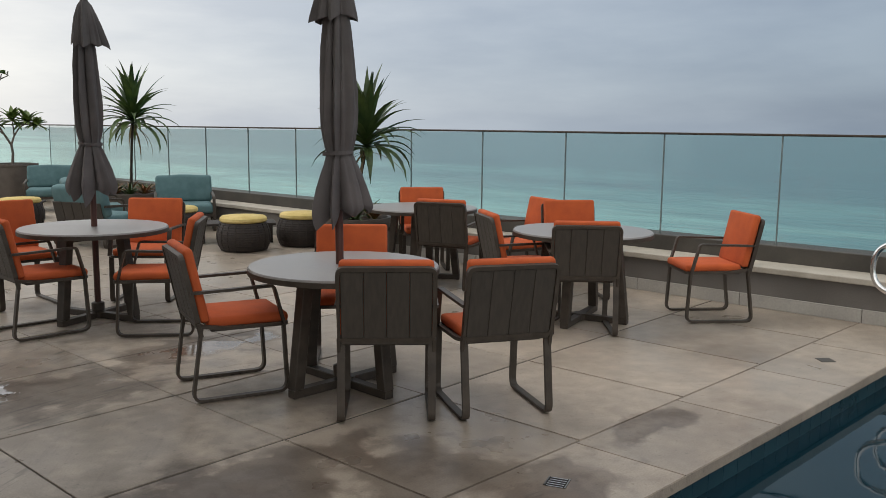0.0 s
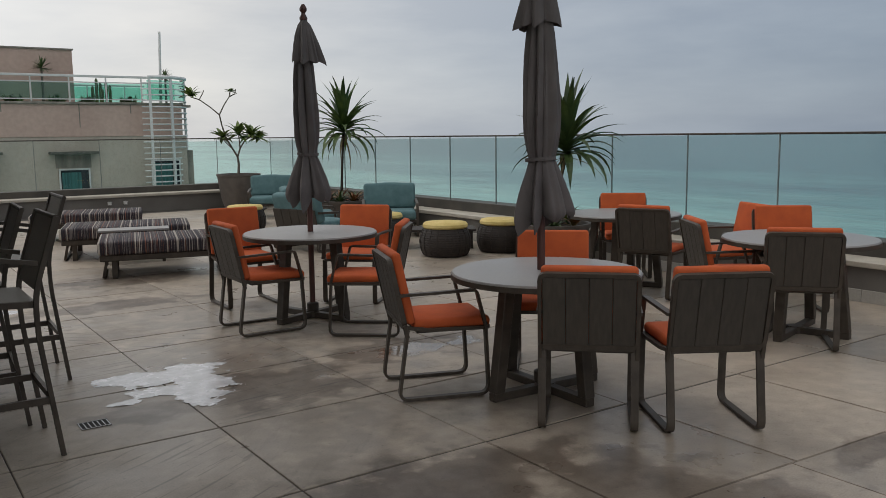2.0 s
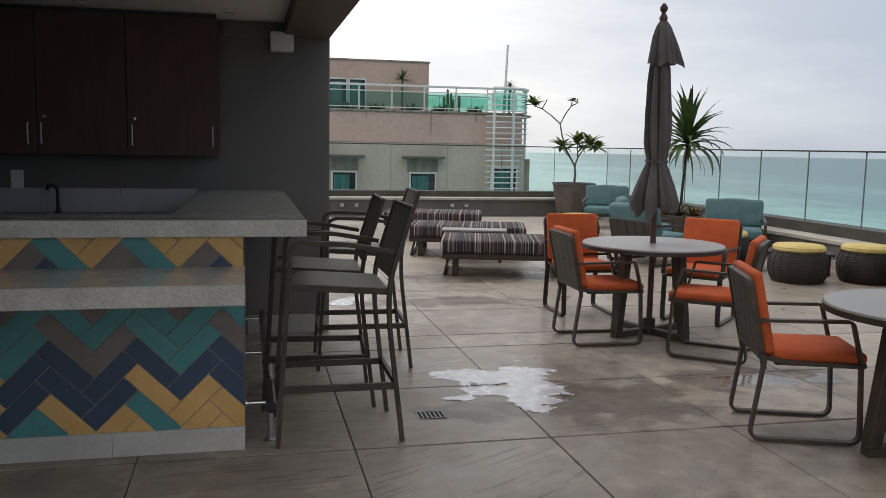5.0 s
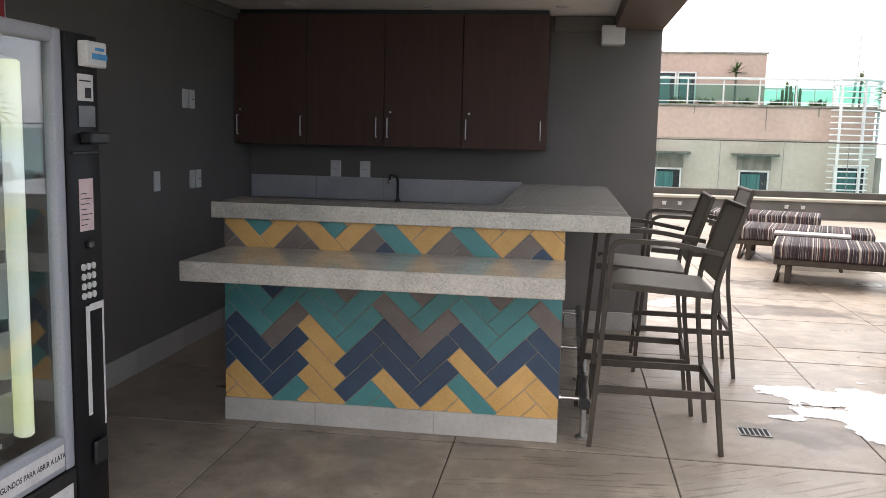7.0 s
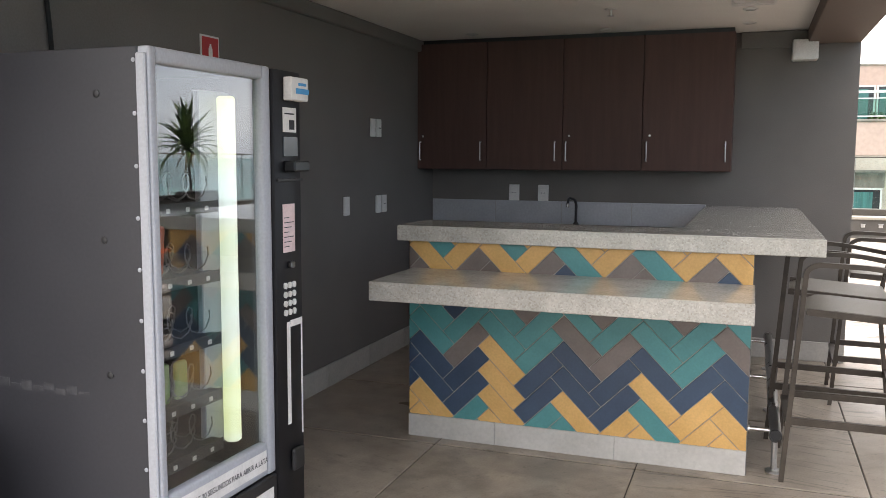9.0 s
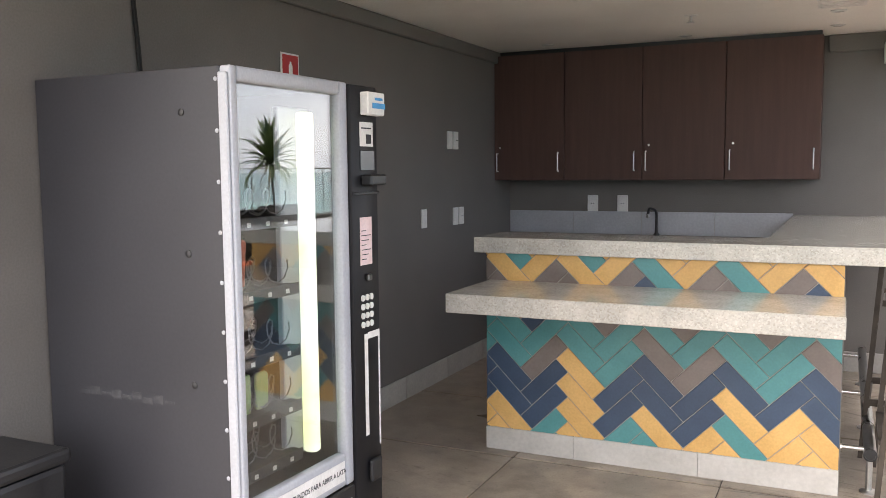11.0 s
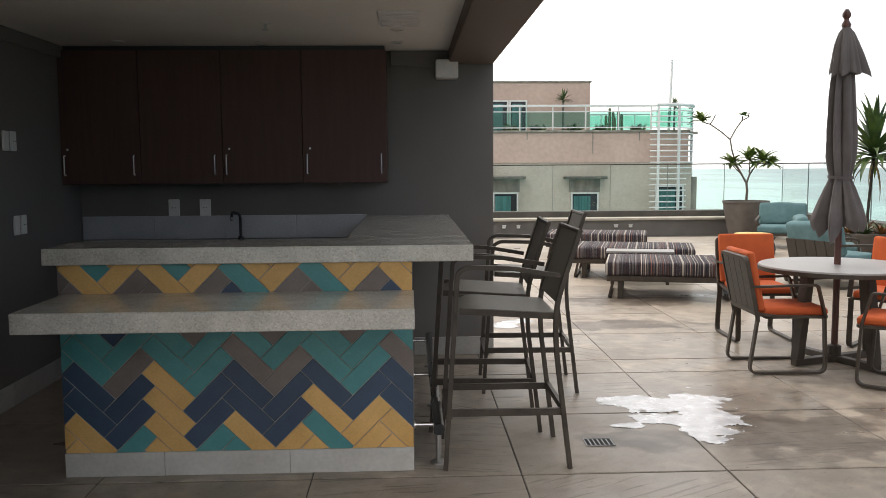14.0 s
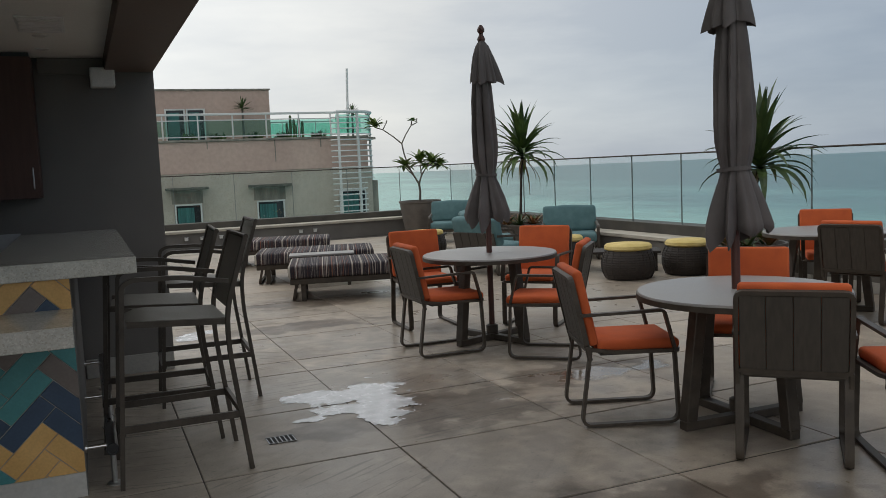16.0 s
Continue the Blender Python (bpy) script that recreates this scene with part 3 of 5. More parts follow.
setting("cornice_back", box((0.60, 7.165, 2.27), (1.05, 7.2, 2.39), 0.008), M_wall, "grey cornice strip under the ceiling", "trim")


def base_tiles(name, x0, y0, x1, y1, length, label, height=0.115):
    """A row of skirting tiles from one end to the other, standing proud of the wall."""
    run = Vector((x1 - x0, y1 - y0, 0))
    n = max(1, round(run.length / length))
    d = run.normalized()
    turn = math.degrees(math.atan2(d.y, d.x))
    step = run.length / n
    whole = setting(name, box((x0 + d.x * 0.01, y0 + d.y * 0.01, 0.0), (x0 + d.x * 0.012 + 0.002, y0 + d.y * 0.012 + 0.002, 0.01)), M_grout, label, "baseboard")
    me = mesh_of("tile", box((0.003, -0.012, 0.0), (step - 0.003, 0.0, height), 0.003), M_base)
    for i in range(n):
        t = new("tile", me)
        t.parent = whole
        t.matrix_basis = pose(x0 + d.x * step * i, y0 + d.y * step * i, 0, 0, 0, turn)
    return whole


# parapets with a pale cap, and a dark kerb that carries the glass
def parapet(name, lo, hi, label):
    return setting(name, box(lo, hi), M_wall_light, label, "parapet")


parapet("parapet_sea", (PX, -8, -0.6), (8.85, 19.45, 0.32), "low grey-brown parapet wall on the sea side")
parapet("parapet_back", (-8, PY, -0.6), (PX, 19.45, 0.32), "low grey-brown parapet wall behind the loungers")
setting("parapet_cap_sea", box((PX - 0.05, -8, 0.32), (8.53, 19.12, 0.372), 0.008, 2), M_cap, "pale worn stone cap on the parapet", "trim")
setting("parapet_cap_back", box((-8, PY - 0.05, 0.32), (PX - 0.05, 19.12, 0.372), 0.008, 2), M_cap, "pale worn stone cap on the parapet", "trim")
setting("kerb_sea", box((8.53, -8, 0.32), (8.85, 19.45, 0.52), 0.006), M_kerb, "dark kerb that holds the glass balustrade", "kerb")
setting("kerb_back", box((-8, 19.12, 0.32), (8.53, 19.45, 0.50), 0.006), M_kerb, "dark kerb that holds the glass balustrade", "kerb")

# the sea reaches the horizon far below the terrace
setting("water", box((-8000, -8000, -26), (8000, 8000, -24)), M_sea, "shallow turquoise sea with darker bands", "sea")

# the block that carries the terrace
setting("building_below", box((-14, -14, -24), (8.8, 19.4, -0.62)), M_build_low, "rendered storeys that carry the terrace", "building")

# unseen block over the bar, added to hold back sky light from that side
setting("building_above", box((-14, 1.7, 2.752), (1.395, 7.44, 15)), M_build_low, "unseen plain block added above the bar against sky light", "building")

# pool: its edge runs slightly askew to the slabs
def pool_edge(x):
    return 1.80 - 0.055 * (x - 4.3)


def coping_joint(x):
    return 2.40 - 0.05 * (x - 4.29)


def prism(pts, z0, z1, bev=0.0):
    """An upright block over a four-cornered plan, given anticlockwise."""
    bm = bm_new()
    lo, hi = [bm.verts.new((x, y, z0)) for x, y in pts], [bm.verts.new((x, y, z1)) for x, y in pts]
    bm.faces.new(lo[::-1])
    bm.faces.new(hi)
    for i in range(4):
        j = (i + 1) % 4
        bm.faces.new((lo[i], lo[j], hi[j], hi[i]))
    if bev:
        bmesh.ops.bevel(bm, geom=[e for e in bm.edges if all(v.co.z > z1 - 1e-4 for v in e.verts)], offset=bev, segments=2, affect="EDGES")
    return bm


basin = box((POOL_X0, POOL_Y0, -1.6), (POOL_X1, POOL_Y1, -1.5))
add_box(basin, (POOL_X0 - 0.1, POOL_Y0, -1.6), (POOL_X0, POOL_Y1, -0.006))
add_box(basin, (POOL_X1, POOL_Y0, -1.6), (POOL_X1 + 0.1, POOL_Y1, -0.03))
add_box(basin, (POOL_X0, POOL_Y0 - 0.06, -1.6), (POOL_X1, POOL_Y0, -0.05))
pool = setting("pool", basin, M_pooltile, "swimming pool lined with dark blue tiles", "pool")
part("end_wall", prism([(POOL_X0, pool_edge(POOL_X0) + 0.035), (POOL_X1, pool_edge(POOL_X1) + 0.035), (POOL_X1, POOL_Y1 + 0.1), (POOL_X0, POOL_Y1 + 0.1)], -1.6, -0.056), M_pooltile, pool)
for i in range(32):
    x = POOL_X0 + i * 0.15
    part("tile", prism([(x + 0.002, pool_edge(x) + 0.024), (x + 0.148, pool_edge(x + 0.15) + 0.024), (x + 0.148, pool_edge(x + 0.15) + 0.034), (x + 0.002, pool_edge(x) + 0.034)], -0.21, -0.058), M_pooltile, pool)
setting("pool_water", box((POOL_X0, POOL_Y0, WATER_Z - 0.6), (POOL_X1, POOL_Y1, WATER_Z)), M_water, "still dark blue pool water", "water")
coping = setting("pool_coping", box((POOL_X0, POOL_Y1 + 0.05, -0.05), (PX - 0.002, 2.20, -0.008)), M_joint, "smooth concrete coping along the pool edge", "pavement")
for x0, x1 in ((POOL_X0, 4.29), (4.29, 5.27), (5.27, 6.24), (6.24, 7.22), (7.22, PX - 0.002)):
    part("slab", prism([(x0 + 0.0005, pool_edge(x0)), (x1 - 0.0005, pool_edge(x1)), (x1 - 0.0005, coping_joint(x1) - 0.003), (x0 + 0.0005, coping_joint(x0) - 0.003)], -0.055, 0.0, 0.004), M_slab, coping)


# ---- glass balustrade ----
def balustrade(points, top_z, foot_z, spacing, label):
    """A run of glass panes between thin posts under a flat handrail."""
    whole = thing("glass_balustrade", label, "balustrade")
    for (x0, y0), (x1, y1) in zip(points, points[1:]):
        run = Vector((x1 - x0, y1 - y0, 0))
        d = run.normalized()
        n = max(1, round(run.length / spacing))
        step = run.length / n
        turn = math.degrees(math.atan2(d.y, d.x))
        r = part("handrail", box((0, -0.03, top_z - 0.022), (run.length, 0.03, top_z), 0.006), M_frame, whole)
        r.matrix_basis = pose(x0, y0, 0, 0, 0, turn)
        for i in range(n):
            m = pose(x0 + d.x * step * i, y0 + d.y * step * i, 0, 0, 0, turn)
            p = part("post", box((-0.0045, -0.009, foot_z), (0.0045, 0.009, top_z - 0.022)), M_post, whole)
            p.matrix_basis = m
            g = part("pane", box((0.008, -0.005, foot_z - 0.015), (step - 0.008, 0.005, top_z - 0.022)), M_pane, whole)
            g.matrix_basis = m
            g.visible_shadow = False
    return whole


balustrade([(8.6, -3.92), (8.6, 18.24)], 1.53, 0.52, 1.1663, "glass balustrade with thin posts along the sea side")
balustrade([(8.6, 18.24), (7.71, 19.2)], 1.53, 0.50, 1.4, "glass balustrade pane across the terrace corner")
balustrade([(7.71, 19.2), (-7.59, 19.2)], 1.53, 0.50, 1.275, "glass balustrade with thin posts behind the loungers")


# ---- dining chairs and tables ----
def make_chair(label):
    c = thing("dining_chair", label, "chair", "dining chairs on the terrace")
    lean = pose(0, -0.235, 0.40, 12)
    side = 0.235
    loop = rounded([(-0.25, 0, 0.055), (-0.25, 0, 0.45), (0.25, 0, 0.45), (0.25, 0, 0.055), (-0.25, 0, 0.055)], 0.035)
    bm = sweep(loop[1:-1] + [loop[-1]], rect_profile(0.022, 0.03), up=(0, 1, 0), closed=True)
    bm.transform(lean)
    part("back_frame", bm, M_frame, c)
    for s in (-0.25, 0.25):
        part("back_post", box((s - 0.011, -0.013, -0.02), (s + 0.011, 0.013, 0.06), 0.003, m=lean), M_frame, c)
    for i in range(4):
        x0 = -0.238 + i * 0.119
        part("slat", box((x0 + 0.0006, -0.009, 0.057), (x0 + 0.1184, 0.006, 0.437), 0.0035, m=lean), M_slat, c)
    seat_rail = rounded([(-side, -0.235, 0.440), (-side, -0.10, 0.418), (-side, 0.27, 0.412), (side, 0.27, 0.412), (side, -0.10, 0.418), (side, -0.235, 0.440)], 0.04)
    part("seat_frame", sweep(seat_rail, rect_profile(0.028, 0.02)), M_frame, c)
    part("seat_panel", box((-0.225, -0.17, 0.399), (0.225, 0.262, 0.412), 0.004), M_slat, c)
    for s in (-side - 0.004, side + 0.004):
        leg = rounded([(s, -0.225, 0.45), (s, -0.285, 0.012), (s, 0.265, 0.012), (s, 0.245, 0.41)], 0.06, 6)
        part("sled_leg", sweep(leg, rect_profile(0.040, 0.017), up=(0, 0, 1)), M_frame, c, smooth=True)
        arm = rounded([(s * 1.06, -0.285, 0.635), (s * 1.06, 0.185, 0.645), (s * 1.06, 0.245, 0.415)], 0.022, 4)
        part("armrest", sweep(arm, rect_profile(0.036, 0.016), up=(0, 0, 1)), M_frame, c, smooth=True)
    part("rear_rail", box((-0.238, -0.254, 0.426), (0.238, -0.238, 0.460), 0.004), M_frame, c)
    seat = box((-0.222, -0.185, 0.416), (0.222, 0.285, 0.475), 0.024, 3)
    bmesh.ops.subdivide_edges(seat, edges=[e for e in seat.edges if e.calc_length() > 0.2], cuts=3)
    for v in seat.verts:
        r = max(abs(v.co.x) / 0.24, abs(v.co.y - 0.04) / 0.245)
        v.co.z += 0.012 * (1 - r * r) if v.co.z > 0.45 else 0
    part("seat_cushion", seat, M_orange, c, "orange fabric cushion", smooth=True)
    back = box((-0.246, 0.014, 0.05), (0.246, 0.072, 0.482), 0.022, 3, m=lean)
    part("back_cushion", back, M_orange, c, "orange fabric cushion", smooth=True)
    return c


CHAIR_LABEL = "taupe metal armchair with slatted back and orange cushions"
chair_spots = (
    (3.65, 4.42, -110), (4.02, 3.47, -45), (4.48, 3.10, -31), (4.57, 4.38, 137),
    (3.45, 6.63, -92), (4.10, 6.04, 50), (3.74, 7.72, 178), (4.67, 7.23, 134),
    (6.39, 3.75, -50), (6.43, 4.36, -125), (7.46, 4.50, 139), (7.40, 5.12, 68),
    (7.04, 5.68, -68), (7.63, 6.60, 139),
)
first_chair = make_chair(CHAIR_LABEL)
first_chair.matrix_basis = pose(7.52, 3.22, 0, 0, 0, 47)
tagged(first_chair, "taupe metal armchair with orange cushions standing alone")
for k, (x, y, a) in enumerate(chair_spots):
    ob = copy_thing(first_chair, pose(x, y, 0, 0, 0, a))
    tagged(ob, CHAIR_LABEL + (" under a parasol" if k < 8 else " near the glass"))


def make_table(label, r=0.565):
    t = thing("dining_table", label, "table", "round tables on the terrace")
    part("tabletop", lathe([(r - 0.02, 0.70), (r - 0.004, 0.704), (r, 0.712), (r, 0.732), (r - 0.006, 0.74), (r - 0.03, 0.742)], 56), M_top, t, "pale grey mottled round top", smooth=True)
    part("rim", lathe([(r - 0.012, 0.698), (r + 0.004, 0.698), (r + 0.004, 0.728), (r - 0.012, 0.728)], 56, cap=False), M_frame, t, smooth=True)
    for k in range(4):
        turn = pose(0, 0, 0, 0, 0, 90 * k)
        part("foot_bar", box((0.04, -0.032, 0.0), (0.40, 0.032, 0.05), 0.004, m=turn), M_frame, t)
        leg = bm_new()
        lo = [(0.33, -0.036, 0.05), (0.40, -0.036, 0.05), (0.40, 0.036, 0.05), (0.33, 0.036, 0.05)]
        hi = [(0.25, -0.036, 0.70), (0.32, -0.036, 0.70), (0.32, 0.036, 0.70), (0.25, 0.036, 0.70)]
        a, b = [leg.verts.new(turn @ Vector(p)) for p in lo], [leg.verts.new(turn @ Vector(p)) for p in hi]
        leg.faces.new(a[::-1])
        leg.faces.new(b)
        for i in range(4):
            leg.faces.new((a[i], a[(i + 1) % 4], b[(i + 1) % 4], b[i]))
        bmesh.ops.bevel(leg, geom=list(leg.edges), offset=0.004, segments=1, affect="EDGES")
        part("leg", leg, M_frame, t)
        part("apron_bar", box((0.04, -0.025, 0.665), (0.30, 0.025, 0.698), 0.003, m=turn), M_frame, t)
    part("hub", lathe([(0.06, 0.0), (0.06, 0.055)], 20), M_frame, t)
    return t


first_table = make_table("round pale grey dining table with taupe cross legs")
first_table.matrix_basis = pose(4.14, 3.96, 0, 0, 0, -2)
for x, y, a in ((3.97, 6.78, 20), (6.68, 3.93, 15), (7.18, 6.20, 30)):
    copy_thing(first_table, pose(x, y, 0, 0, 0, a))


def umbrella(x, y, turn, lean, seed, peak_at):
    """A closed market umbrella: pole, folded canopy with a tie, upper vent flap and finial."""
    rnd = random.Random(seed)
    u = thing("parasol", "closed grey fabric parasol on a red wooden pole", "parasol", "closed parasols", pose(x, y, 0, lean, 0, turn))
    part("pole", lathe([(0.024, 0.056), (0.024, 2.52)], 16), M_redwood, u, "red wooden pole", smooth=True)
    n = 144

    def folded(rows, folds, seed2, hem=0.0, peak=0.0, at=0.0):
        """A hanging sleeve of cloth: deep pleats of uneven width that wander as they fall, and a pointed hem."""
        rr = random.Random(seed2)
        ph = [rr.uniform(0, 6.28) for _ in range(6)]
        amp = [rr.uniform(0.4, 1.45) for _ in range(folds)]
        bm = bm_new()
        made = []
        for k, (z, r, depth) in enumerate(rows):
            ring = []
            for i in range(n):
                a = 2 * math.pi * i / n
                w = a + 0.30 * math.sin(a + ph[0]) + 0.16 * math.sin(3 * a + ph[1]) + 0.22 * math.sin(1.9 * z + ph[1])
                u = (folds * w / (2 * math.pi)) % folds
                t = u % 1.0
                pleat = 1.5 * (1 - abs(2 * t - 1)) - 0.8
                crease = 0.28 * abs(math.cos((folds + 5) * w / 2 + 2.0 * z + ph[4])) - 0.2
                wrinkle = 0.30 * noise.noise(Vector((3.2 * math.cos(a), 3.2 * math.sin(a), 3.5 * z + seed2)))
                rad = r * (1 + depth * (amp[int(u)] * pleat + crease + wrinkle) + 0.07 * math.sin(a + ph[2]) + 0.05 * math.sin(2 * a + ph[3] + 2 * z))
                rad *= 1 + peak * max(0.0, math.cos(a - at)) ** 6 * max(0.0, (2.44 - z) / 0.29)
                low = hem * max(0.0, (k - len(rows) + 4) / 3) * (1.3 * (1 - abs(2 * t - 1)) * amp[int(u)] - 0.55 + 0.4 * math.sin(a + ph[5]))
                ring.append(bm.verts.new((rad * math.cos(a), rad * math.sin(a), z - low)))
            made.append(ring)
        for p, q in zip(made, made[1:]):
            for i in range(n):
                bm.faces.new((p[i], p[(i + 1) % n], q[(i + 1) % n], q[i]))
        return bm

    rows = [(2.22, 0.066, 0.20), (2.12, 0.078, 0.28), (2.00, 0.086, 0.34), (1.88, 0.092, 0.36), (1.76, 0.097, 0.36), (1.65, 0.099, 0.34), (1.55, 0.096, 0.32), (1.47, 0.088, 0.26), (1.42, 0.078, 0.20),
            (1.395, 0.075, 0.16), (1.365, 0.084, 0.24), (1.32, 0.100, 0.30), (1.26, 0.119, 0.34), (1.20, 0.137, 0.36), (1.14, 0.152, 0.38), (1.10, 0.162, 0.40), (1.07, 0.163, 0.44), (1.045, 0.154, 0.48), (1.025, 0.138, 0.50)]
    part("canopy", folded(rows, 6, seed, 0.085), M_umb, u, smooth=True)
    rows = [(2.50, 0.024, 0.05), (2.46, 0.052, 0.14), (2.38, 0.078, 0.20), (2.30, 0.094, 0.26), (2.23, 0.106, 0.30), (2.19, 0.112, 0.34), (2.16, 0.114, 0.36)]
    part("vent_flap", folded(rows, 7, seed + 5, 0.035, 0.30, peak_at), M_umb, u, smooth=True)
    tie = [(0.088 * math.cos(a), 0.088 * math.sin(a), 1.40 + 0.006 * math.sin(a)) for a in (2 * math.pi * i / 24 for i in range(24))]
    part("tie_strap", sweep(tie, rect_profile(0.006, 0.022), closed=True), M_umb, u)
    part("finial", lathe([(0.03, 2.50), (0.034, 2.52), (0.02, 2.545), (0.016, 2.56), (0.03, 2.58), (0.03, 2.60), (0.012, 2.63)], 16), M_redwood, u, "turned red wooden finial", smooth=True)
    part("pole_base", lathe([(0.05, 0.056), (0.05, 0.12), (0.03, 0.13)], 16), M_frame, u, smooth=True)
    return u


umbrella(3.97, 6.78, 20, 0.0, 11, radians(-50))
umbrella(4.13, 3.98, 200, 0.6, 23, radians(-65))


# ---- wicker stools, low tables, lounge seats ----
def make_ottoman():
    o = thing("wicker_ottoman", "round dark wicker ottoman with a pale yellow cushion", "ottoman", "wicker ottomans")
    rings = []
    for i in range(25):
        z = 0.005 + i * 0.35 / 24
        k = (z - 0.18) / 0.18
        rings.append((0.33 - 0.055 * k * k + (0.004 if i % 2 else 0.0), z))
    part("wicker_body", lathe(rings, 40), M_wicker, o, "dark brown woven body")
    for i in range(20):
        a = 2 * math.pi * i / 20
        st = [((0.334 - 0.055 * ((z - 0.18) / 0.18) ** 2) * math.cos(a), (0.334 - 0.055 * ((z - 0.18) / 0.18) ** 2) * math.sin(a), z) for z in (0.01, 0.07, 0.13, 0.19, 0.25, 0.31, 0.35)]
        part("wicker_stake", sweep(st, rect_profile(0.012, 0.008)), M_wicker, o)
    part("cushion", lathe([(0.23, 0.352), (0.275, 0.358), (0.294, 0.378), (0.290, 0.41), (0.266, 0.432), (0.13, 0.442), (0.02, 0.444)], 36), M_yellow, o, "pale yellow round cushion", smooth=True)
    return o


first_ottoman = make_ottoman()
first_ottoman.matrix_basis = pose(7.03, 9.15, 0)
for x, y in ((7.84, 9.0), (6.08, 13.55), (7.06, 10.78)):
    copy_thing(first_ottoman, pose(x, y, 0, 0, 0, 40 * x))


def low_table(x, y, a, w, d, h, label):
    t = thing("low_table", label, "table", "low tables", pose(x, y, 0, 0, 0, a))
    part("tabletop", box((-w / 2, -d / 2, h - 0.03), (w / 2, d / 2, h), 0.004), M_wicker, t)
    for s in (-1, 1):
        leg = rounded([(s * (w / 2 - 0.06), -d / 2 + 0.03, h - 0.03), (s * (w / 2 - 0.06), -d / 2 + 0.03, 0.015), (s * (w / 2 - 0.06), d / 2 - 0.03, 0.015), (s * (w / 2 - 0.06), d / 2 - 0.03, h - 0.03)], 0.03)
        part("sled_leg", sweep(leg, rect_profile(0.03, 0.03), up=(1, 0, 0)), M_wicker, t)


low_table(7.42, 9.86, -33, 1.0, 0.5, 0.27, "low dark slatted coffee table by the ottomans")
low_table(6.55, 14.75, -33, 0.7, 0.5, 0.27, "low dark coffee table by the lounge seats")


def make_lounge_chair():
    c = thing("lounge_chair", "taupe lounge chair with thick teal cushions", "armchair", "teal lounge chairs")
    w = 0.41
    for s in (-w, w):
        leg = rounded([(s, -0.34, 0.28), (s, -0.38, 0.015), (s, 0.36, 0.015), (s, 0.34, 0.50), (s, -0.36, 0.53)], 0.05)
        part("side_frame", sweep(leg, rect_profile(0.03, 0.04), up=(1, 0, 0)), M_frame, c, smooth=True)
    part("seat_frame", box((-w + 0.015, -0.36, 0.22), (w - 0.015, 0.36, 0.26), 0.004), M_frame, c)
    lean = pose(0, -0.33, 0.26, 14)
    for i in range(5):
        x0 = -0.39 + 0.157 * i
        part("slat", box((x0, -0.012, 0.0), (x0 + 0.15, 0.006, 0.32), 0.003, m=lean), M_slat, c)
    part("seat_cushion", box((-0.39, -0.30, 0.262), (0.39, 0.38, 0.40), 0.045, 3), M_teal, c, "teal fabric seat cushion", smooth=True)
    bk = box((-0.41, 0.01, 0.11), (0.41, 0.17, 0.53), 0.05, 3, m=lean)
    bmesh.ops.subdivide_edges(bk, edges=[e for e in bk.edges if e.calc_length() > 0.25], cuts=4)
    for v in bk.verts:
        v.co.z -= 0.016 * math.sin(5 * v.co.x) ** 2 if v.co.z > 0.7 else 0
    part("back_cushion", bk, M_teal, c, "plump teal fabric back cushion", smooth=True)
    return c


first_lounge = make_lounge_chair()
first_lounge.matrix_basis = pose(7.66, 11.55, 0, 0, 0, 150)
for x, y, a in ((7.50, 15.75, 153), (6.52, 12.05, -111), (6.04, 10.90, -70)):
    copy_thing(first_lounge, pose(x, y, 0, 0, 0, a))


# ---- striped day beds ----
def make_daybed():
    d = thing("daybed", "low taupe daybed with a dark striped mattress", "daybed", "striped daybeds")
    L, W = 1.60, 0.96
    part("frame", box((0.02, 0.02, 0.20), (L - 0.02, W - 0.02, 0.265), 0.006), M_frame, d)
    for x in (0.14, L - 0.26):
        for y in (0.05, W - 0.11):
            part("leg", box((x, y, 0.03), (x + 0.06, y + 0.06, 0.20), 0.004), M_frame, d)
        part("leg_rail", box((x, 0.05, 0.0), (x + 0.06, W - 0.05, 0.03), 0.004), M_frame, d)
    sled = rounded([(0.09, 0.06, 0.20), (0.05, 0.06, 0.02), (0.05, W - 0.06, 0.02), (0.09, W - 0.06, 0.20)], 0.06, 5)
    part("end_sled", sweep(sled, rect_profile(0.035, 0.03), up=(1, 0, 0)), M_frame, d, smooth=True)
    m = box((0.0, 0.0, 0.267), (L, W, 0.42), 0.035, 3)
    part("mattress", m, M_stripe, d, "mattress striped in purple-black, cream and rust", smooth=True)
    return d


first_bed = make_daybed()
first_bed.matrix_basis = pose(2.93, 9.95, 0, 0, 0, -15)
copy_thing(first_bed, pose(2.88, 11.74, 0, 0, 0, -16))
copy_thing(first_bed, pose(2.90, 14.08, 0, 0, 0, -16))

st = thing("side_table", "small pale grey side table between the daybeds", "table", "", pose(3.66, 11.18, 0, 0, 0, -15))
part("tabletop", box((-0.42, -0.17, 0.40), (0.42, 0.17, 0.425), 0.004), M_top, st)
for sx in (-0.36, 0.32):
    for sy in (-0.14, 0.10):
        part("leg", box((sx, sy, 0), (sx + 0.04, sy + 0.04, 0.40), 0.003), M_frame, st)


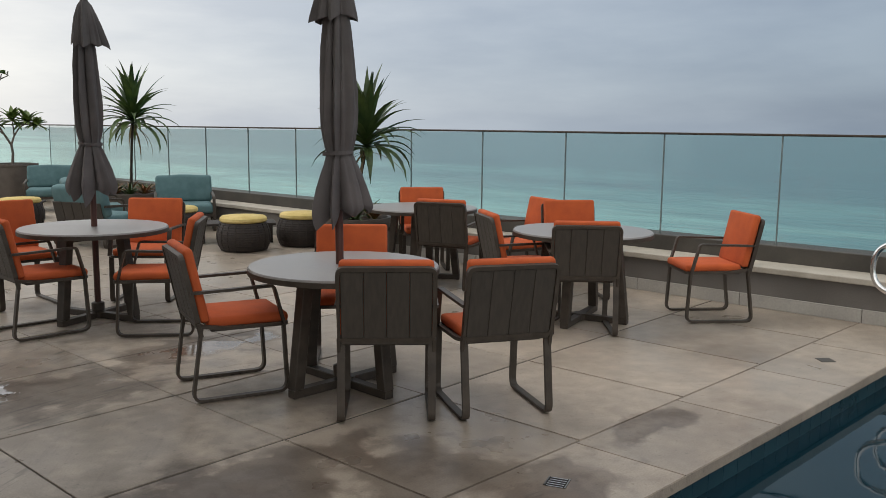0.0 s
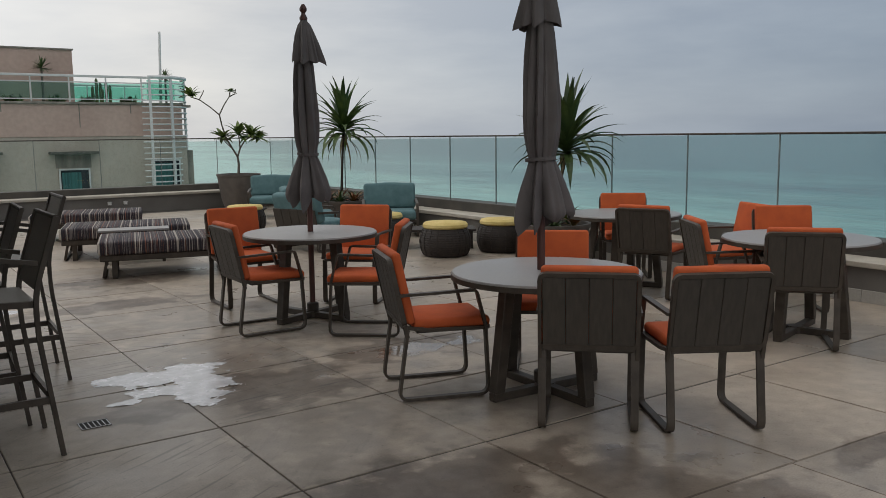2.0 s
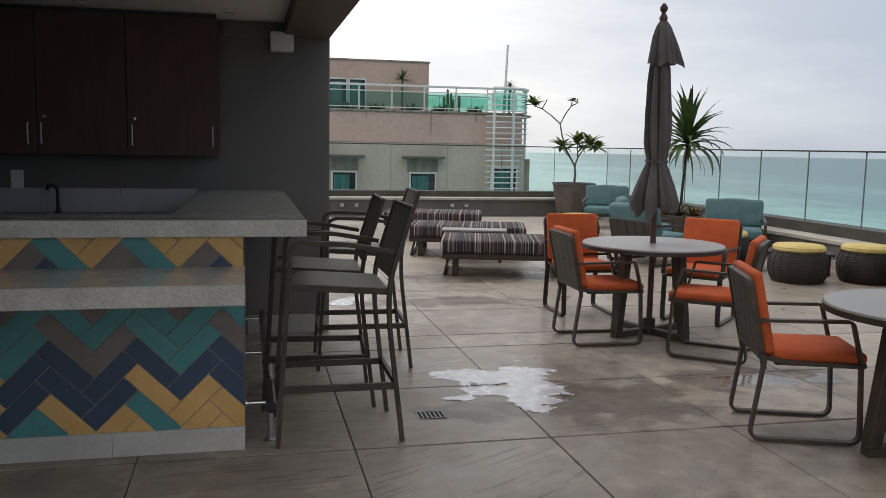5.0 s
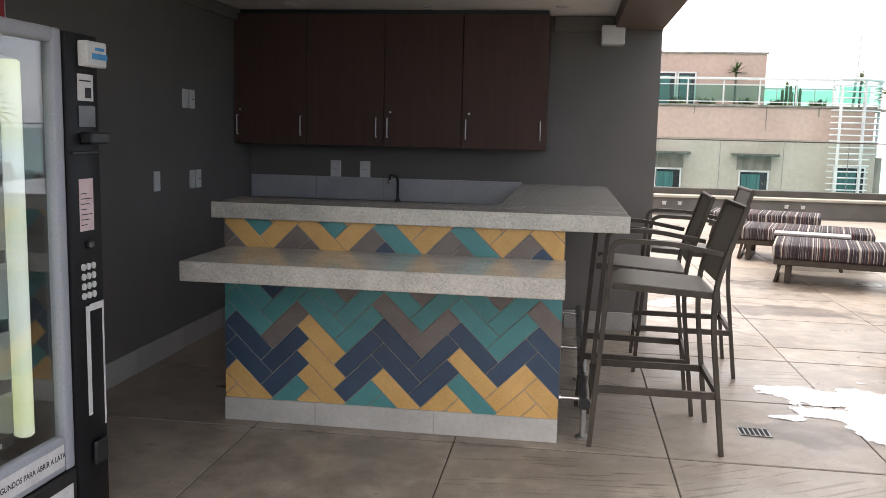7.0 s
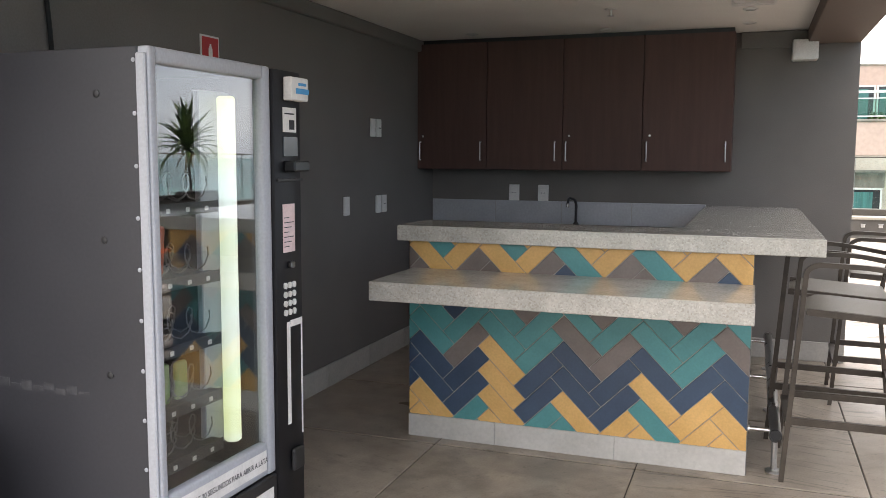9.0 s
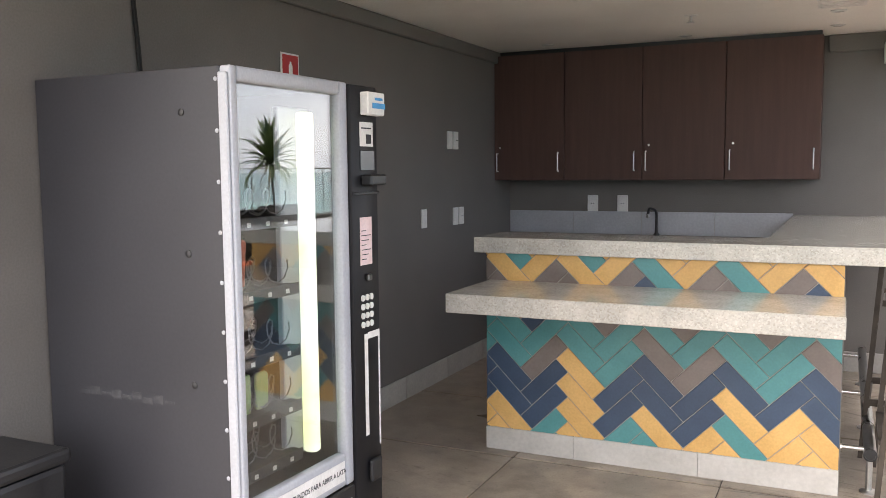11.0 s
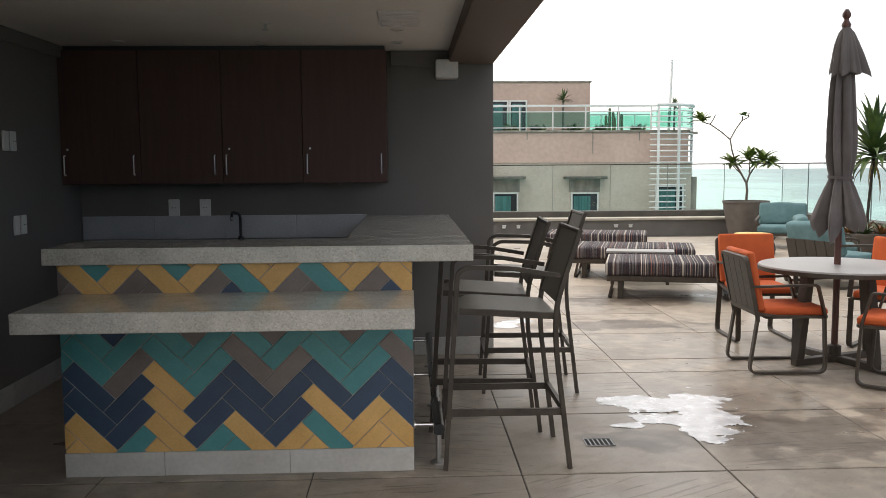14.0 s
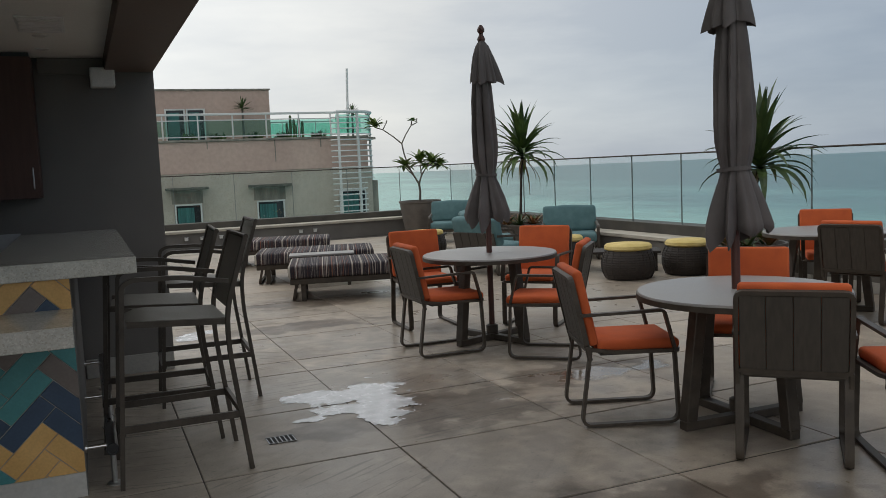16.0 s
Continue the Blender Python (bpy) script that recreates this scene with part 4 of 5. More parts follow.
# ---- planters ----
def strap_leaf(bm, base, heading, rise, length, width, droop, seg=7):
    """A long pointed leaf that arches over and hangs at its tip."""
    d = Vector((math.cos(heading), math.sin(heading), 0))
    side = Vector((-d.y, d.x, 0))
    p, ang = Vector(base), rise
    rows = []
    for i in range(seg + 1):
        t = i / seg
        w = width * (0.55 + 1.6 * t * (1 - t)) * (1 - t ** 3) + 0.0015
        rows.append((bm.verts.new(p - side * w), bm.verts.new(p - Vector((0, 0, w * 0.35))), bm.verts.new(p + side * w)))
        p = p + (d * math.cos(ang) + Vector((0, 0, math.sin(ang)))) * (length / seg)
        ang -= droop / seg * (0.5 + 1.2 * t)
    for a, b in zip(rows, rows[1:]):
        bm.faces.new((a[0], a[1], b[1], b[0]))
        bm.faces.new((a[1], a[2], b[2], b[1]))


def bowl_pot(parent, r, h, label):
    part("pot", lathe([(r * 0.70, 0.0), (r * 0.86, h * 0.4), (r * 0.96, h * 0.85), (r, h * 0.92), (r, h), (r - 0.035, h), (r - 0.05, h - 0.05), (0.02, h - 0.05)], 40), M_pot, parent, label, smooth=True)
    soil = lathe([(r - 0.052, h - 0.09), (r - 0.052, h - 0.045), (0.02, h - 0.035)], 30)
    part("soil", soil, M_soil, parent)


def dracaena(x, y, top, reach, seed, lean):
    rnd = random.Random(seed)
    p = thing("potted_dracaena", "spiky dracaena over bromeliads in a grey bowl planter", "potted plant", "dracaena planters", pose(x, y, 0))
    bowl_pot(p, 0.45, 0.46, "grey bowl planter")
    cz = top - reach * 0.95
    trunk = [(0, 0, 0.40), (lean[0] * 0.25, lean[1] * 0.25, 0.40 + (cz - 0.40) * 0.35), (lean[0] * 0.6, lean[1] * 0.6, 0.40 + (cz - 0.40) * 0.7), (lean[0], lean[1], cz)]
    part("trunk", sweep(trunk, round_profile(0.022, 8), up=(0, 1, 0), scales=[1.3, 1.0, 0.95, 1.1]), M_trunk, p, smooth=True)
    base = Vector((lean[0], lean[1], cz))
    crown = bm_new()
    for i in range(60):
        t = i / 59
        rise = radians(88 - 92 * t ** 1.15 + rnd.uniform(-9, 9))
        ln = reach * rnd.uniform(0.78, 1.10)
        strap_leaf(crown, base + Vector((0, 0, 0.16 * (1 - t))), i * 2.39996 + rnd.uniform(-0.2, 0.2), rise, ln, 0.056, radians(14 + 84 * t + rnd.uniform(-12, 22)))
    part("crown", crown, M_leaf, p, "green arching strap leaves")
    dry = bm_new()
    for i in range(7):
        strap_leaf(dry, base - Vector((0, 0, 0.03)), rnd.uniform(0, 6.28), radians(rnd.uniform(-35, -5)), reach * rnd.uniform(0.6, 0.95), 0.016, radians(80))
    part("dry_leaf_skirt", dry, M_leaf_dry, p, "drooping dry leaves")
    for i in range(6):
        a = i * 1.05 + rnd.uniform(-0.2, 0.2)
        b = bm_new()
        c0 = Vector((0.26 * math.cos(a), 0.26 * math.sin(a), 0.42))
        for j in range(16):
            strap_leaf(b, c0, j * 2.4, radians(rnd.uniform(25, 75)), rnd.uniform(0.20, 0.32), 0.026, radians(65), 4)
        part("bromeliad", b, M_brom if i % 2 else M_leaf, p)
    return p


dracaena(7.66, 13.15, 2.36, 0.82, 3, (0.02, -0.10))
dracaena(7.82, 7.95, 2.09, 0.84, 8, (0.10, -0.10))


def frangipani(x, y):
    rnd = random.Random(5)
    p = thing("potted_frangipani", "sparse frangipani in a large dark round planter", "potted plant", "", pose(x, y, 0))
    part("pot", lathe([(0.30, 0.0), (0.37, 0.20), (0.43, 0.55), (0.45, 0.70), (0.47, 0.715), (0.47, 0.755), (0.435, 0.755), (0.42, 0.69), (0.02, 0.69)], 44), M_pot, p, "large dark grey-brown planter", smooth=True)
    part("soil", lathe([(0.425, 0.66), (0.425, 0.70), (0.02, 0.71)], 30), M_soil, p)
    r = Vector((0.93, -0.37, 0))

    def at(u, z):
        return (r.x * u, r.y * u, z)

    limbs = [
        ([at(0.0, 0.70), at(0.02, 0.95), at(0.0, 1.12)], [0.030, 0.026, 0.024]),
        ([at(0.0, 1.12), at(-0.10, 1.30), at(-0.22, 1.52), at(-0.30, 1.80), at(-0.34, 2.02)], [0.024, 0.021, 0.018, 0.016, 0.015]),
        ([at(-0.34, 2.02), at(-0.52, 2.18), at(-0.74, 2.34), at(-0.92, 2.40)], [0.015, 0.013, 0.012, 0.012]),
        ([at(-0.34, 2.02), at(-0.24, 2.22), at(-0.12, 2.40), at(-0.10, 2.50)], [0.015, 0.013, 0.012, 0.012]),
        ([at(0.0, 1.12), at(0.06, 1.30), at(0.16, 1.46), at(0.30, 1.56)], [0.022, 0.018, 0.014, 0.012]),
        ([at(-0.10, 1.30), at(-0.22, 1.42), at(-0.30, 1.52)], [0.016, 0.012, 0.010]),
        ([at(0.06, 1.30), at(0.05, 1.48), at(0.04, 1.58)], [0.016, 0.012, 0.010]),
        ([at(-0.12, 2.40), at(0.0, 2.46), at(0.02, 2.56)], [0.012, 0.011, 0.010]),
        ([at(-0.74, 2.34), at(-0.66, 2.48), at(-0.64, 2.54)], [0.012, 0.011, 0.010]),
    ]
    for pts, radii in limbs:
        part("limb", sweep(pts, round_profile(1.0, 7), up=(0.37, 0.93, 0), scales=radii), M_bark, p, smooth=True)
    for (u, z), n, size in (((0.30, 1.58), 30, 0.38), ((0.04, 1.60), 24, 0.36), ((-0.30, 1.54), 20, 0.32), ((-0.92, 2.42), 20, 0.30), ((-0.10, 2.52), 8, 0.15), ((0.48, 1.52), 20, 0.30)):
        b = bm_new()
        c0 = Vector(at(u, z))
        for j in range(n):
            strap_leaf(b, c0, j * 2.4 + rnd.uniform(-0.2, 0.2), radians(rnd.uniform(-20, 70)), size * rnd.uniform(0.75, 1.15), 0.055, radians(60), 5)
        part("leaf_rosette", b, M_leaf_bright, p)


frangipani(7.70, 17.92)


# ---- bar with tiled front ----
bar = thing("bar_counter", "L-shaped bar with coloured herringbone tiles and granite tops", "bar")
core = box((-0.94, 4.6025, 0.0), (0.74, 4.78, 1.04))
add_box(core, (0.45, 4.78, 0.0), (0.74, 7.19, 1.04))
part("core", core, M_grout, bar)
part("upper_top", box((-1.0, 4.555, 1.045), (1.045, 4.95, 1.125), 0.005, 2), M_granite, bar, "pale speckled granite counter top")
part("return_top", box((0.40, 4.951, 1.046), (1.045, 7.195, 1.124), 0.004, 2), M_granite, bar, "pale speckled granite counter top")
part("lower_shelf", box((-0.93, 4.05, 0.812), (0.758, 4.605, 0.902), 0.005, 2), M_granite, bar, "pale speckled granite shelf")
part("side_panel", box((0.741, 4.602, 0.0), (0.752, 7.19, 1.043), 0.002), M_wall, bar)
for x0, x1 in ((-0.95, -0.47), (-0.47, 0.14), (0.14, 0.75)):
    part("plinth_tile", box((x0 + 0.0008, 4.592, 0.0), (x1 - 0.0008, 4.611, 0.118), 0.0012), M_plinth, bar)
work = part("worktop", box((-1.79, 6.62, 0.90), (0.44, 7.19, 0.95), 0.004), M_granite, bar, "granite worktop with a sink")
part("work_cabinet", box((-1.79, 6.66, 0.0), (0.44, 7.19, 0.898)), M_cab, bar)
foot = thing("foot_rail", "dark steel foot rail on posts beside the bar", "rail")
part("rail_tube", sweep([(0.875, 4.62, 0.20), (0.875, 7.0, 0.20)], round_profile(0.027, 14)), M_dark_steel, foot, smooth=True)
part("end_cap", lathe([(0.029, 0.0), (0.029, 0.014), (0.022, 0.014), (0.022, 0.006)], 18, m=pose(0.875, 4.622, 0.20, 90)), M_black, foot, "dark end cap", smooth=True)
for y in (4.70, 5.75, 6.8):
    part("post", lathe([(0.014, 0.006), (0.014, 0.18)], 12, m=pose(0.875, y, 0)), M_steel, foot, smooth=True)
    part("floor_flange", lathe([(0.038, 0.0), (0.038, 0.008), (0.03, 0.014)], 18, m=pose(0.875, y, 0)), M_steel, foot, smooth=True)
    part("bracket", sweep([(0.752, y, 0.20), (0.875, y, 0.20)], round_profile(0.011, 10)), M_chrome, foot, smooth=True)
    part("wall_flange", lathe([(0.026, 0.0), (0.026, 0.008)], 16, m=pose(0.753, y, 0.20, 0, 90)), M_chrome, foot, smooth=True)

# ---- bar wall: cupboards, splash tiles, tap ----
cabinet_edges = (-1.80, -1.225, -0.63, -0.045, 0.575)
handle_sides = ((0.03, 0.53), (0.54,), (0.03,), (0.035, 0.58))
for k, (x0, x1) in enumerate(zip(cabinet_edges, cabinet_edges[1:])):
    c = thing("wall_cabinet", "dark wood wall cabinet with a slim steel handle", "cabinet", "wall cabinets over the bar")
    part("body", box((x0 + 0.001, 6.87, 1.385), (x1 - 0.001, 7.198, 2.355)), M_cab, c)
    dr = part("door", box((x0 + 0.0025, 6.85, 1.385), (x1 - 0.0025, 6.869, 2.355), 0.002), M_cab, c)
    for hx in handle_sides[k]:
        part("handle", sweep(rounded([(x0 + hx, 6.85, 1.455), (x0 + hx, 6.826, 1.455), (x0 + hx, 6.826, 1.595), (x0 + hx, 6.85, 1.595)], 0.008), round_profile(0.005, 8), up=(1, 0, 0)), M_steel, dr, smooth=True)
    if k != 1:
        part("lock", lathe([(0.008, 0), (0.008, 0.006)], 12, m=pose(x0 + handle_sides[k][0] + 0.02, 6.85, 1.64, 90)), M_steel, dr, smooth=True)
# the open gap's shade is made as a solid black strip
setting("cabinet_shadow_gap", box((-1.79, 6.90, 2.357), (0.565, 7.195, 2.389)), M_black, "black strip standing in for shade over the cabinets", "trim")
splash = setting("splashback", box((-1.795, 7.192, 0.952), (0.40, 7.1995, 1.13)), M_grout, "row of pale grey splashback tiles", "trim")
for i in range(4):
    x0 = -1.795 + i * 0.549
    part("tile", box((x0 + 0.002, 7.184, 0.953), (x0 + 0.547, 7.1915, 1.132), 0.002), M_splash, splash)
tap = thing("tap", "slim black gooseneck tap at the bar sink", "tap")
part("spout", sweep(rounded([(-0.56, 7.08, 0.952), (-0.56, 7.08, 1.15), (-0.60, 6.98, 1.17), (-0.60, 6.95, 1.12)], 0.05, 6), round_profile(0.011, 10), up=(1, 0, 0)), M_black, tap, smooth=True)
part("nozzle", lathe([(0.014, 0), (0.014, 0.03)], 12, m=pose(-0.60, 6.95, 1.10)), M_chrome, tap, smooth=True)
part("base", lathe([(0.024, 0.951), (0.024, 0.965), (0.014, 0.98)], 14, m=pose(-0.56, 7.08, 0)), M_black, tap, smooth=True)


def wall_plate(x, y, z, w, h, facing, label, holes):
    """A switch or socket plate; facing: the way it looks, in degrees round z."""
    s = thing("wall_socket", label, "socket", "wall plates", pose(x, y, z, 0, 0, facing))
    part("plate", box((-w / 2, -0.012, -h / 2), (w / 2, 0.0, h / 2), 0.004, 2), M_plate, s)
    part("insert", box((-w * 0.32, -0.015, -h * 0.22), (w * 0.32, -0.0125, h * 0.22), 0.001), M_paper, s)
    if holes:
        for dx in (-0.01, 0.01):
            part("contact", lathe([(0.004, 0), (0.004, 0.002)], 8, m=pose(dx, -0.0152, 0, 90)), M_black, s)


wall_plate(-1.09, 7.2, 1.195, 0.085, 0.13, 0, "white socket plate over the splash tiles", True)
wall_plate(-0.85, 7.2, 1.195, 0.085, 0.13, 0, "white socket plate over the splash tiles", True)
for y, z in ((5.57, 1.15), (5.99, 1.68), (6.09, 1.68), (6.08, 1.14), (6.18, 1.14)):
    wall_plate(-1.8, y, z, 0.078, 0.125, 90, "white switch plate on the grey wall", y in (6.09, 6.18))
jb = thing("junction_box", "light grey box under the beam on the pier", "box")
part("body", box((0.95, 7.05, 2.17), (1.12, 7.199, 2.31), 0.01, 2), M_plate, jb)
part("lid", box((0.965, 7.045, 2.185), (1.105, 7.0505, 2.295), 0.002), M_paper, jb)

sign = thing("extinguisher_sign", "red fire extinguisher sign with white border", "sign", "", pose(-1.799, 4.09, 1.985, 0, 0, 90))
part("board", box((-0.075, -0.006, -0.075), (0.075, 0.0, 0.075)), M_paper, sign)
part("field", box((-0.066, -0.008, -0.066), (0.066, -0.0065, 0.066)), M_red, sign)
ex = lathe([(0.016, -0.05), (0.016, 0.012), (0.008, 0.024), (0.006, 0.034)], 14, m=pose(0, -0.0085, 0) @ Matrix.Diagonal((1, 0.06, 1, 1)))
part("symbol", ex, M_paper, sign)
cable = thing("black_cable", "black cable hanging down the grey wall", "cable")
part("lead", sweep([(-1.793, 3.08, 1.2), (-1.79, 3.085, 1.7), (-1.79, 3.07, 1.95), (-1.788, 3.05, 2.15), (-1.755, 3.05, 2.30), (-1.755, 3.05, 2.39)], round_profile(0.009, 8), up=(1, 0, 0)), M_cable, cable, smooth=True)

# ceiling fittings
for x, y in ((0.67, 6.15), (0.66, 6.72), (-0.31, 6.72), (-1.29, 6.66)):
    d = thing("downlight", "small round recessed ceiling downlight, switched off", "lamp", "ceiling downlights", pose(x, y, 2.39))
    part("rim", lathe([(0.032, -0.008), (0.045, -0.006), (0.045, 0.0), (0.032, 0.0)], 24, cap=False), M_plate, d, smooth=True)
    part("lens", lathe([(0.031, -0.004), (0.031, -0.001)], 20), M_paper, d)
vent = thing("ceiling_grille", "white rectangular ceiling speaker grille", "grille", "", pose(0.69, 5.73, 2.39))
part("frame", box((-0.125, -0.25, -0.012), (0.125, 0.25, 0.0), 0.003), M_plate, vent)
for i in range(9):
    part("slat", box((-0.11, -0.225 + 0.05 * i, -0.017), (0.11, -0.19 + 0.05 * i, -0.0125)), M_paper, vent)
sp = thing("sprinkler", "brass ceiling sprinkler head", "sprinkler", "", pose(-0.14, 5.90, 2.39))
part("plate", lathe([(0.035, -0.006), (0.04, 0.0)], 20), M_plate, sp, smooth=True)
part("stem", lathe([(0.008, -0.04), (0.008, -0.006)], 10), M_steel, sp, smooth=True)
part("deflector", lathe([(0.022, -0.045), (0.022, -0.041)], 14), M_steel, sp)


# ---- bar stools ----
def make_stool():
    s = thing("bar_stool", "tall taupe metal bar stool with sling seat and arms", "bar stool", "bar stools")
    w = 0.25
    prof = rect_profile(0.022, 0.034)
    for sx in (-w, w):
        front = rounded([(sx, 0.31, 0.0), (sx, 0.245, 0.985), (sx, 0.20, 1.01), (sx, -0.02, 1.005), (sx, -0.255, 0.965)], 0.06, 5)
        part("front_leg_and_arm", sweep(front, rect_profile(0.022, 0.026), up=(1, 0, 0)), M_frame, s, smooth=True)
        rear = rounded([(sx, -0.31, 0.0), (sx, -0.235, 0.62), (sx, -0.235, 0.82), (sx, -0.35, 1.185)], 0.10, 5)
        part("rear_leg", sweep(rear, prof, up=(1, 0, 0)), M_frame, s, smooth=True)
        part("seat_rail", sweep([(sx * 0.95, -0.235, 0.765), (sx * 0.95, 0.235, 0.795)], rect_profile(0.02, 0.03)), M_frame, s)
        part("side_rung", sweep([(sx, -0.275, 0.29), (sx, 0.292, 0.29)], rect_profile(0.02, 0.034)), M_frame, s)
    part("front_rung", sweep([(-w, 0.292, 0.27), (w, 0.292, 0.27)], rect_profile(0.034, 0.02)), M_frame, s)
    part("rear_rung", sweep([(-w, -0.275, 0.30), (w, -0.275, 0.30)], rect_profile(0.02, 0.034)), M_frame, s)
    seat = bm_new()
    rows = []
    for i in range(9):
        t = i / 8
        y = -0.235 + 0.47 * t
        z = 0.784 + 0.03 * t + (-0.03 * max(0.0, (t - 0.8) / 0.2) ** 2)
        sag = -0.014 * math.sin(math.pi * t)
        rows.append([(x, y, z + sag * (1 - (x / w) ** 2)) for x in (-w * 0.97, -w * 0.5, 0, w * 0.5, w * 0.97)])
    up = [[seat.verts.new(p) for p in r] for r in rows]
    dn = [[seat.verts.new((p[0], p[1], p[2] - 0.008)) for p in r] for r in rows]
    for g, flip in ((up, 1), (dn, -1)):
        for a, b in zip(g, g[1:]):
            for i in range(4):
                f = (a[i], a[i + 1], b[i + 1], b[i])
                seat.faces.new(f[::flip])
    for i in range(8):
        for j in (0, 4):
            seat.faces.new((up[i][j], up[i + 1][j], dn[i + 1][j], dn[i][j]))
    for e in (0, 8):
        for j in range(4):
            seat.faces.new((up[e][j], up[e][j + 1], dn[e][j + 1], dn[e][j]))
    part("sling_seat", seat, M_sling, s, "taupe mesh sling seat", smooth=True)
    part("sling_back", box((-w * 0.96, -0.006, 0.0), (w * 0.96, 0.006, 0.36), 0.003, m=pose(0, -0.243, 0.83, 17.5)), M_sling, s, "taupe mesh sling back", smooth=True)
    part("top_rail", sweep([(-w, -0.352, 1.18), (w, -0.352, 1.18)], round_profile(0.013, 8)), M_frame, s)
    return s


first_stool = make_stool()
first_stool.matrix_basis = pose(1.215, 4.835, 0, 0, 0, 90)
copy_thing(first_stool, pose(1.17, 5.44, 0, 0, 0, 87))
copy_thing(first_stool, pose(1.535, 6.25, 0, 0, 0, 88))

# ---- vending machine ----
VM_Y0, VM_Y1, VM_H, VM_D = 0.0, 0.905, 1.795, 0.862
vm = thing("vending_machine", "grey snack vending machine with a lit glass front", "vending machine", "", pose(-0.93, 2.558, 0, 0, 0, -1.7) @ Matrix.Diagonal((1, 0.90, 1, 1)))
for name, lo, hi in (("side_wall", (-VM_D, 0.0, 0.06), (-0.045, 0.012, VM_H)), ("side_wall", (-VM_D, 0.70, 0.06), (-0.045, VM_Y1, VM_H)), ("top_plate", (-VM_D, 0.012, VM_H - 0.03), (-0.045, 0.70, VM_H)), ("base_box", (-VM_D, 0.012, 0.06), (-0.045, 0.70, 0.30))):
    part(name, box(lo, hi, 0.003), M_grey_vm, vm, "dark grey enamelled steel")
part("lining", box((-VM_D, 0.012, 0.30), (-VM_D + 0.02, 0.70, VM_H - 0.03)), M_inner, vm)
part("lining", box((-VM_D + 0.02, 0.012, 0.30), (-0.05, 0.02, VM_H - 0.03)), M_inner, vm)
part("lining", box((-VM_D + 0.02, 0.692, 0.30), (-0.05, 0.70, VM_H - 0.03)), M_inner, vm)
for x in (-VM_D + 0.04, -0.12):
    for y in (0.04, VM_Y1 - 0.09):
        part("foot", box((x, y, 0.0), (x + 0.05, y + 0.05, 0.06)), M_black, vm)
door = part("door_frame", box((-0.045, 0.0, 0.30), (0.0, 0.034, VM_H), 0.009, 3), M_silver, vm, "silver door frame", smooth=True)
for lo, hi in (((-0.045, 0.645, 0.30), (0.0, 0.70, VM_H)), ((-0.045, 0.034, VM_H - 0.048), (0.0, 0.645, VM_H)), ((-0.045, 0.034, 0.30), (-0.004, 0.645, 0.425))):
    part("frame_bar", box(lo, hi, 0.010, 3), M_silver, door, smooth=True)
pane = part("glass", box((-0.03, 0.032, 0.423), (-0.024, 0.647, VM_H - 0.046)), M_vm_glass, vm, "clear glass front")
pane.visible_shadow = False
part("hinge_strip", box((-0.043, -0.012, 0.30), (-0.008, -0.001, VM_H - 0.02), 0.004), M_silver, vm)
for i in range(10):
    part("rivet", lathe([(0.007, 0.0), (0.007, 0.002), (0.003, 0.004)], 10, m=pose(-0.058, 0.0, 0.36 + i * 0.155, 90)), M_silver, vm, smooth=True)
for x, z in ((-0.20, 1.66), (-0.19, 1.22), (-0.185, 0.80)):
    part("bolt", lathe([(0.012, 0.0), (0.012, 0.003), (0.006, 0.006)], 10, m=pose(x, 0.0, z, 90)), M_black, vm, smooth=True)
for i in range(9):
    part("tape_residue", box((-0.70 + i * 0.048, -0.0015, 0.715 + 0.006 * (i % 3)), (-0.657 + i * 0.048, -0.0002, 0.735 + 0.014 * (i % 2))), M_residue, vm, "pale scraps of old tape")
panel = part("control_panel", box((-0.045, 0.702, 0.10), (0.012, VM_Y1, VM_H - 0.005), 0.008, 2), M_panel, vm, "glossy black control panel", smooth=True)
part("panel_lip", box((-0.04, 0.71, 1.385), (0.022, VM_Y1 - 0.005, 1.395), 0.002), M_black, panel)
part("label_holder", box((0.0125, 0.77, 1.68), (0.05, 0.90, 1.765), 0.004), M_plate, panel, "white price label holder")
part("label_mark", box((0.051, 0.80, 1.705), (0.0525, 0.90, 1.725)), M_blue, panel)
part("label_mark", box((0.051, 0.82, 1.735), (0.0525, 0.88, 1.745)), M_blue, panel)
part("card_sticker", box((0.0125, 0.765, 1.565), (0.0145, 0.865, 1.655)), M_paper, panel)
part("sticker_mark", box((0.0146, 0.81, 1.575), (0.0156, 0.85, 1.61)), M_ink, panel)
part("sticker_line", box((0.0146, 0.775, 1.63), (0.0156, 0.85, 1.635)), M_ink, panel)
part("display", box((0.0125, 0.765, 1.475), (0.015, 0.875, 1.55), 0.002), M_dark_glass, panel)
part("note_slot", box((0.0125, 0.77, 1.42), (0.06, 0.89, 1.46), 0.006), M_black, panel)
part("notice", box((0.0125, 0.755, 1.12), (0.0145, 0.845, 1.30)), M_pink, panel, "pink paper notice")
for i in range(7):
    part("notice_line", box((0.0146, 0.762, 1.14 + i * 0.018), (0.0154, 0.80 + 0.035 * (i % 3) * 0.5, 1.143 + i * 0.018)), M_ink, panel)
part("coin_slot", box((0.0125, 0.79, 1.06), (0.03, 0.82, 1.085), 0.004), M_dark_steel, panel)
for r in range(4):
    for c in range(3):
        part("key", lathe([(0.012, 0.0), (0.012, 0.006)], 12, m=pose(0.0125, 0.765 + c * 0.033, 0.995 - r * 0.034, 0, 90)), M_plate, panel, smooth=True)
part("tape", box((0.0125, 0.775, 0.46), (0.014, 0.80, 0.855)), M_paper, panel, "strip of white tape")
